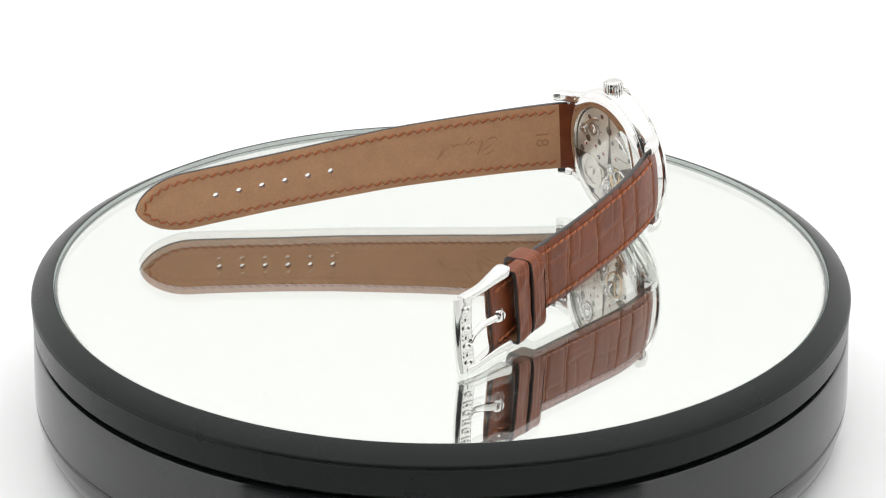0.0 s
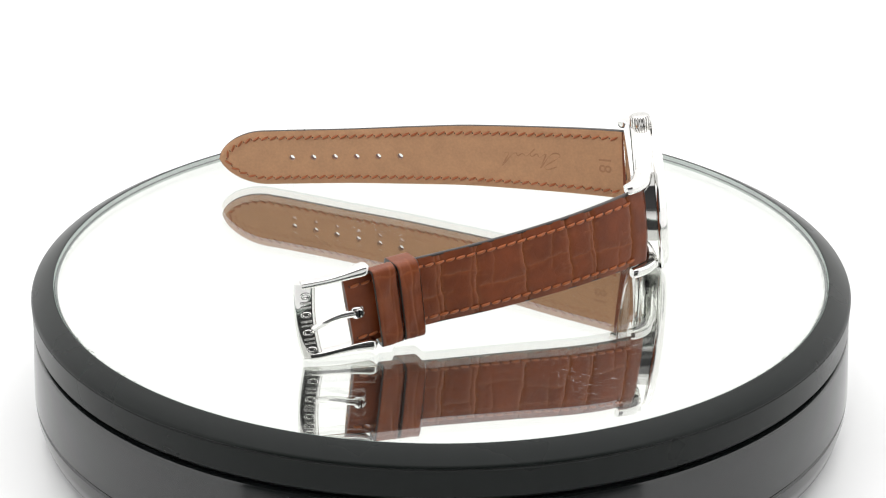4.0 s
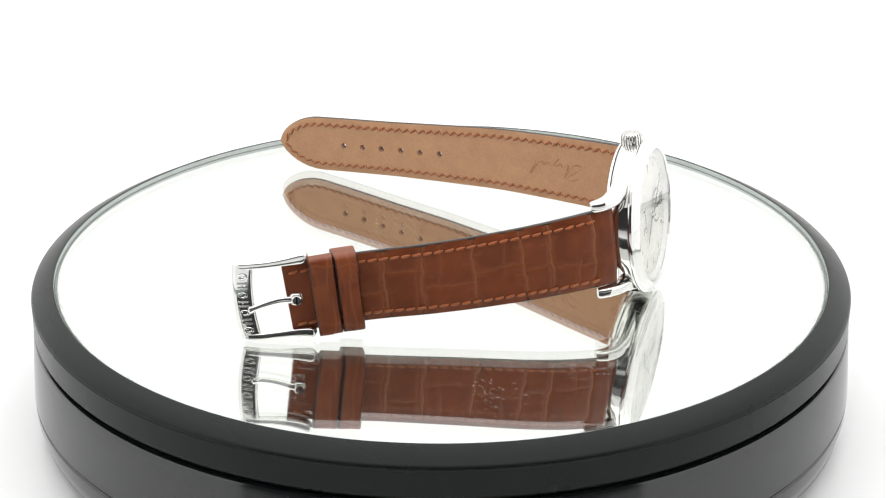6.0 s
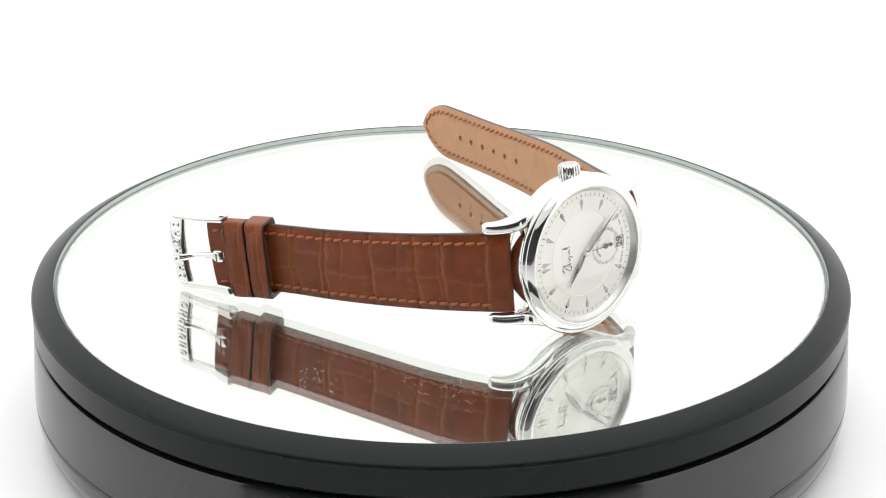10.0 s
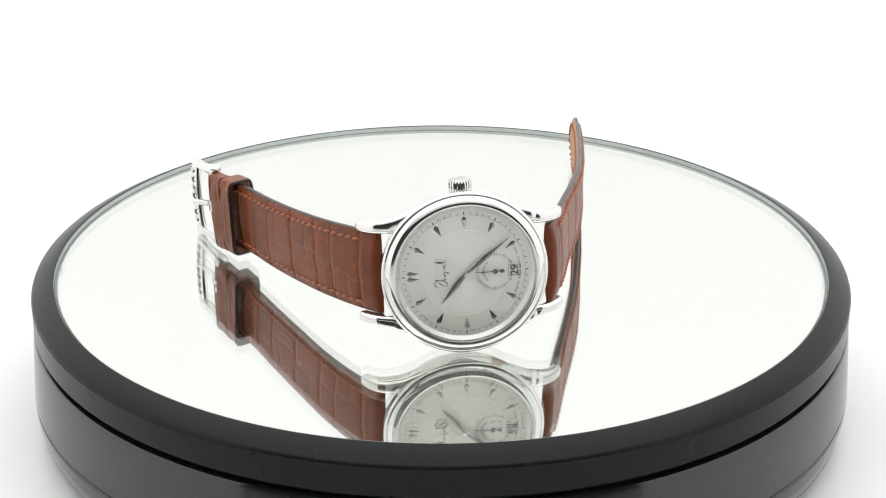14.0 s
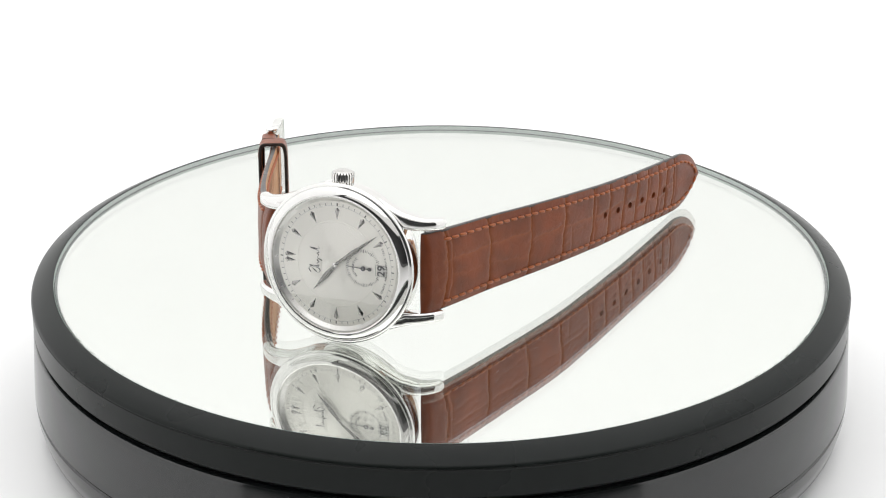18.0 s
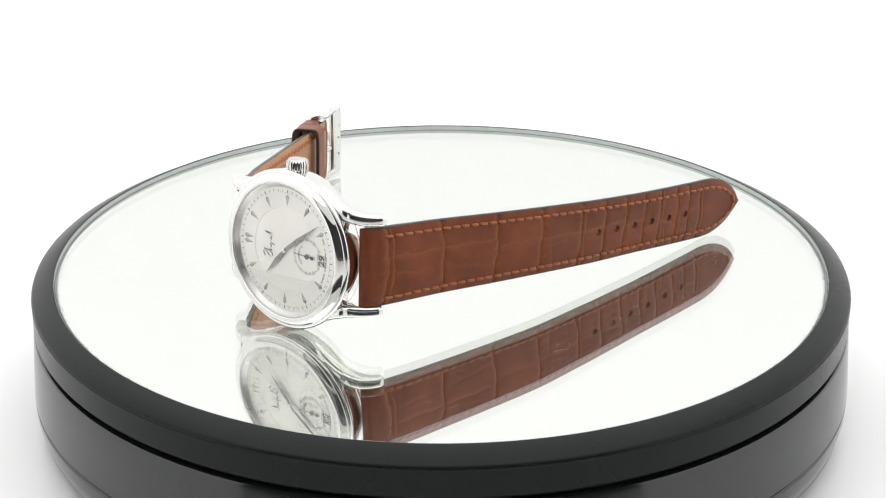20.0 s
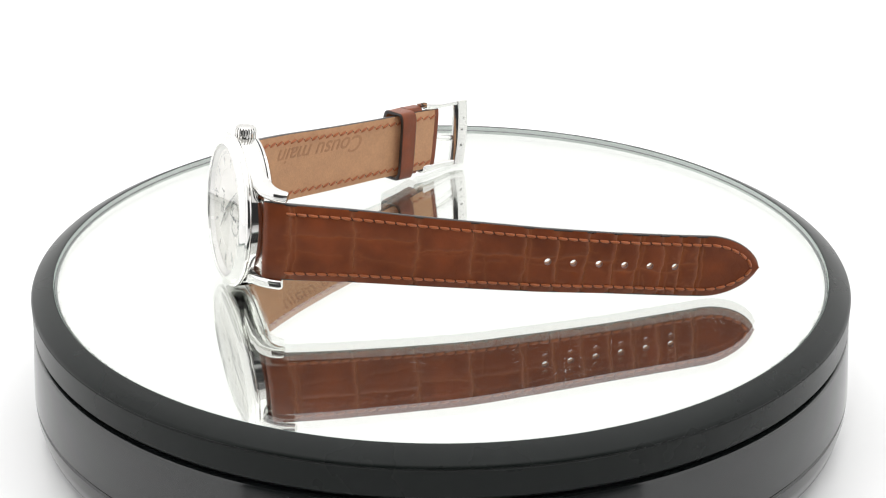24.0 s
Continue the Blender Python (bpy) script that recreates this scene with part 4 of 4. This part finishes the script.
# ---- movement behind the back window ----
def movement():
    m, nodes, links, b = nodes_of("striped_nickel")
    b.inputs["Base Color"].default_value = (0.74, 0.72, 0.66, 1)
    b.inputs["Metallic"].default_value, b.inputs["Roughness"].default_value = 0.85, 0.36
    co, wave, bp = nodes.new("ShaderNodeTexCoord"), nodes.new("ShaderNodeTexWave"), nodes.new("ShaderNodeBump")
    wave.inputs["Scale"].default_value, wave.inputs["Distortion"].default_value = 260.0, 0.3
    links.new(co.outputs["Object"], wave.inputs["Vector"])
    links.new(wave.outputs["Fac"], bp.inputs["Height"])
    bp.inputs["Strength"].default_value, bp.inputs["Distance"].default_value = 0.3, 0.0001
    links.new(bp.outputs["Normal"], b.inputs["Normal"])
    nickel = m
    gold = surface("gilt_brass", (0.75, 0.5, 0.2), 0.2, 1.0, scale=2000, vary=0.1)
    ruby = surface("ruby_jewel", (0.32, 0.02, 0.04), 0.12, scale=2000, vary=0.1)
    dark = surface("movement_base_plate", (0.2, 0.19, 0.17), 0.3, 1.0, scale=1500, vary=0.2)
    base = part("movement", turned("movement", [(0.01, -5.45), (13.6, -5.45), (13.6, -5.2), (0.01, -5.2)], 96, closed=False), dark, watch, "nickel automatic movement with striped bridges", at=DIAL)

    def bridge(pts):
        return prism("bridge", [(x, y) for x, y in pts], 0.0, 0.75, bevel=0.12)

    def arc(r, a0, a1, n=14):
        return [(r * math.cos(radians(a0 + (a1 - a0) * i / n)), r * math.sin(radians(a0 + (a1 - a0) * i / n))) for i in range(n + 1)]
    flip = pose(0, 0, -5.45 * MM, 180, 0, 0)
    # outlines seen from behind: X to six o'clock, second axis down
    part("bridge", bridge(arc(12.9, -100, 8) + [(6.0, 1.2), (2.4, 2.6), (-0.8, 1.4), (-1.8, -4.0)]), nickel, base, at=flip)
    part("bridge", bridge(arc(12.9, -170, -103) + [(-2.3, -4.2), (-2.6, 0.8), (-6.2, 1.0)]), nickel, base, at=flip)
    part("bridge", bridge(arc(12.9, 60, 118) + [(-4.6, 5.2), (-1.2, 4.0), (3.4, 6.6)]), nickel, base, at=flip)
    part("balance_cock", bridge(arc(12.8, 140, 172) + [(-8.6, 1.8), (-6.0, 3.6), (-6.4, 6.0), (-8.2, 7.2)]), nickel, base, at=flip)
    # small rotor
    rot = part("rotor", turned("rotor", [(0.3, 0.3), (4.3, 0.3), (4.6, 0.5), (4.6, 1.05), (3.4, 1.05), (3.2, 0.75), (0.3, 0.75)], 64), nickel, base, "small winding rotor", at=flip @ pose(6.4 * MM, 5.6 * MM, 0))
    part("rotor_hub", turned("rotor_hub", [(0.01, 1.2), (0.9, 1.15), (1.1, 0.7)], 32, closed=False), nickel, rot)
    for x, y, r in ((2.2, 4.4, 1.5), (3.3, 8.2, 1.2), (8.2, 9.0, 1.1)):
        part("wheel", turned("wheel", [(r * 0.55, 0.85), (r, 0.85), (r, 1.0), (r * 0.55, 1.0)], 40), nickel, base, at=flip @ pose(x * MM, y * MM, 0))
    # balance
    part("balance_wheel", turned("balance_wheel", [(3.0, 0.55), (3.5, 0.55), (3.5, 0.8), (3.0, 0.8)], 64), gold, base, "gilt balance wheel", at=flip @ pose(-5.6 * MM, 4.6 * MM, 0))
    for a in (20, 140, 260):
        part("spoke", block("spoke", 3.1, 0.35, 0.2), gold, base, at=flip @ pose(-5.6 * MM, 4.6 * MM, 0.65 * MM, 0, 0, a) @ pose(1.55 * MM, 0, 0))
    part("wheel", turned("wheel", [(0.3, 0.2), (2.6, 0.2), (2.6, 0.4), (0.3, 0.4)], 56), nickel, base, at=flip @ pose(0.6 * MM, 3.4 * MM, 0))
    # toothed wheels of the winding train
    def cog(r, teeth, z0, z1):
        out = []
        for i in range(teeth * 4):
            a, q = 2 * math.pi * i / (teeth * 4), r if i % 4 in (1, 2) else r * 0.88
            out.append((q * math.cos(a), q * math.sin(a)))
        return prism("wheel", out, z0, z1, bevel=0.05)
    for x, y, r, n in ((4.6, -6.6, 2.6, 30), (9.0, -5.0, 1.7, 22), (-0.4, 7.4, 2.1, 26), (-2.6, 2.0, 1.5, 20)):
        w = part("wheel", cog(r, n, 0.78, 1.02), STEEL_MATT, base, "toothed steel wheel", at=flip @ pose(x * MM, y * MM, 0))
        part("wheel_boss", turned("wheel_boss", [(0.01, 1.2), (r * 0.3, 1.18), (r * 0.4, 1.03)], 24, closed=False), STEEL, w)
        part("wheel_groove", turned("wheel_groove", [(r * 0.52, 1.025), (r * 0.56, 1.035), (r * 0.6, 1.025)], 32, closed=False), STEEL_DARK, w)
    # curved levers and a click spring
    for pts, wide in (([(2.2, -9.8), (5.0, -9.0), (7.6, -7.2), (9.4, -4.6)], 0.42), ([(-1.4, 4.6), (0.6, 6.0), (2.0, 8.4), (1.2, 10.6)], 0.5),
                      ([(5.0, 2.2), (7.4, 1.4), (9.6, 2.4), (11.0, 4.6)], 0.45), ([(-9.8, -4.6), (-7.8, -6.6), (-5.2, -7.4)], 0.4)):
        run = spline([(x, y, 0.92) for x, y in pts], 26)
        rings = []
        for i, q in enumerate(run):
            d = run[min(i + 1, 25)] - run[max(i - 1, 0)]
            d /= np.linalg.norm(d)
            k = wide * (0.65 + 0.5 * abs(i / 12.5 - 1))
            rings.append([((q[0] - d[1] * a) * MM, (q[1] + d[0] * a) * MM, (q[2] + z) * MM) for a, z in oval(k, 0.14, 8, 3.0)])
        part("lever", loft("lever", rings), STEEL, base, "curved polished steel lever", at=flip)
    # recesses that show the darker plate below
    for x, y, r in ((-2.2, -8.2, 1.0), (7.6, -3.2, 0.9), (10.6, 0.6, 0.7), (-7.4, -6.0, 0.8), (2.4, -3.6, 0.6)):
        part("recess", turned("recess", [(0.01, 0.765), (r, 0.765), (r + 0.12, 0.8), (r + 0.2, 0.76)], 28, closed=False), dark, base, at=flip @ pose(x * MM, y * MM, 0))
    # swan-neck spring
    run = spline([(-8.4, 2.0, 0.95), (-6.6, 1.2, 0.95), (-4.6, 1.8, 0.95), (-3.9, 3.4, 0.95), (-4.8, 4.8, 0.95)], 24)
    part("spring", loft("spring", [[((q[0] + a) * MM, (q[1] + a) * MM, (q[2] + z) * MM) for a, z in oval(0.3, 0.15, 8)] for q in run]), STEEL, base, at=flip)
    # jewels and screws
    jewel = turned("jewel", [(0.01, 0.78), (0.28, 0.8), (0.46, 0.7)], 20, closed=False)
    cup = turned("jewel_setting", [(0.45, 0.78), (0.75, 0.86), (0.8, 0.72)], 24, closed=False)
    for x, y in ((8.6, -1.2), (4.2, -2.0), (1.0, -1.0), (-4.6, -1.4), (2.6, 5.6), (-8.6, 3.6)):
        part("jewel", jewel, ruby, base, at=flip @ pose(x * MM, y * MM, 0))
        part("jewel_setting", cup, nickel, base, at=flip @ pose(x * MM, y * MM, 0))
    screw = turned("screw", [(0.01, 0.9), (0.5, 0.9), (0.58, 0.84), (0.58, 0.7)], 20, closed=False)
    slot = block("screw_slot", 1.0, 0.16, 0.06)
    for i, (x, y) in enumerate(((10.8, -4.4), (6.4, -9.2), (0.6, -11.0), (-6.8, -8.8), (-10.8, -3.2), (5.4, -4.6), (3.0, 0.6), (-3.6, -5.4), (0.0, 10.6), (-5.4, 10.0), (-10.6, 3.2))):
        part("screw", screw, STEEL_DARK, base, at=flip @ pose(x * MM, y * MM, 0))
        part("screw_slot", slot, STEEL, base, at=flip @ pose(x * MM, y * MM, 0.9 * MM, 0, 0, 37 * i))
    # engraved lines, as plain bars
    bar = block("engraved_bar", 0.9, 0.28, 0.03)
    for i in range(5):
        part("engraved_bar", bar, dark, base, at=flip @ pose((1.5 + i * 1.3) * MM, -6.6 * MM, 0.76 * MM))
        part("engraved_bar", bar, dark, base, at=flip @ pose((-9.6 + i * 1.2) * MM, -2.2 * MM, 0.76 * MM))
    mark = block("engraved_mark", 0.5, 0.3, 0.04)
    for i in range(46):
        if i % 9 == 8:
            continue
        part("engraved_mark", mark, STEEL_DARK, watch_case, at=pose(0, 0, -6.78 * MM, 0, 0, 100 + i * 3.4) @ pose(15.0 * MM, 0, 0) @ pose(0, 0, 0, 0, -14, 90))


movement()


# ---- wear of the mirror: flecks at its edge, hairline scratches ----
def mirror_wear():
    rnd = random.Random(5)
    verts, faces = [], []
    R = S / MM
    for i in range(1700):
        a, d = rnd.uniform(0, 2 * math.pi), abs(rnd.gauss(0, 0.26))
        if (math.sin(a * 3.1) + math.sin(a * 7.3 + 1)) < rnd.uniform(-1.6, 1.2):
            continue
        r, k = R - 0.55 - d, len(verts)
        w, h = rnd.uniform(0.05, 0.22), rnd.uniform(0.05, 0.2)
        for q in range(5):
            t = q * 1.257 + rnd.uniform(-0.3, 0.3)
            rr = r + h * math.sin(t)
            aa = a + w * math.cos(t) / R
            verts.append((rr * math.cos(aa) * MM, rr * math.sin(aa) * MM, SILVER_Z + 0.00003))
        faces.append(tuple(range(k, k + 5)))
    tagged(part("edge_fleck", mesh_of("edge_fleck", verts, faces, False), surface("bare_glass_back", (0.2, 0.205, 0.18), 0.6, scale=2000, vary=0.4), platter, "dark ragged flecks where the silvering has chipped"), kind="stuff")
    verts, faces = [], []
    marks = []
    for i in range(380):
        r, a = R * math.sqrt(rnd.random()) * 0.93, rnd.uniform(0, 2 * math.pi)
        marks.append((r * math.cos(a), r * math.sin(a), rnd.uniform(0, 3.14), rnd.uniform(0.4, 1.5) if i % 6 == 0 else rnd.uniform(0.03, 0.12), rnd.uniform(0.014, 0.03)))
    # nicks that lie together, struck the same way
    for i in range(34):
        r, a, way = R * math.sqrt(rnd.random()) * 0.9, rnd.uniform(0, 2 * math.pi), rnd.uniform(0, 3.14)
        for j in range(rnd.randint(4, 11)):
            marks.append((r * math.cos(a) + rnd.gauss(0, 2.6), r * math.sin(a) + rnd.gauss(0, 2.6), way + rnd.gauss(0, 0.25), rnd.uniform(0.15, 0.7), rnd.uniform(0.025, 0.05)))
    for x, y, t, ln, w in marks:
        k, c, s = len(verts), math.cos(t), math.sin(t)
        for p, q in ((-ln, -w), (ln, -w * 0.4), (ln, w * 0.4), (-ln, w)):
            verts.append(((x + p * c - q * s) * MM, (y + p * s + q * c) * MM, GLASS_Z + 0.00002))
        faces.append((k, k + 1, k + 2, k + 3))
    tagged(part("scratch", mesh_of("scratch", verts, faces, False), surface("pale_scratches", (0.6, 0.59, 0.57), 0.5, scale=2000), platter, "dust specks and hairline scratches on the glass"), kind="stuff")


mirror_wear()


# ---- what moves: the platter and the watch on it turn together ----
def motions():
    rows = [(t, pose(0, 0, 0, 0, 0, a)) for t, a in TURN]
    walk(platter, rows)
    walk(watch, rows)


motions()
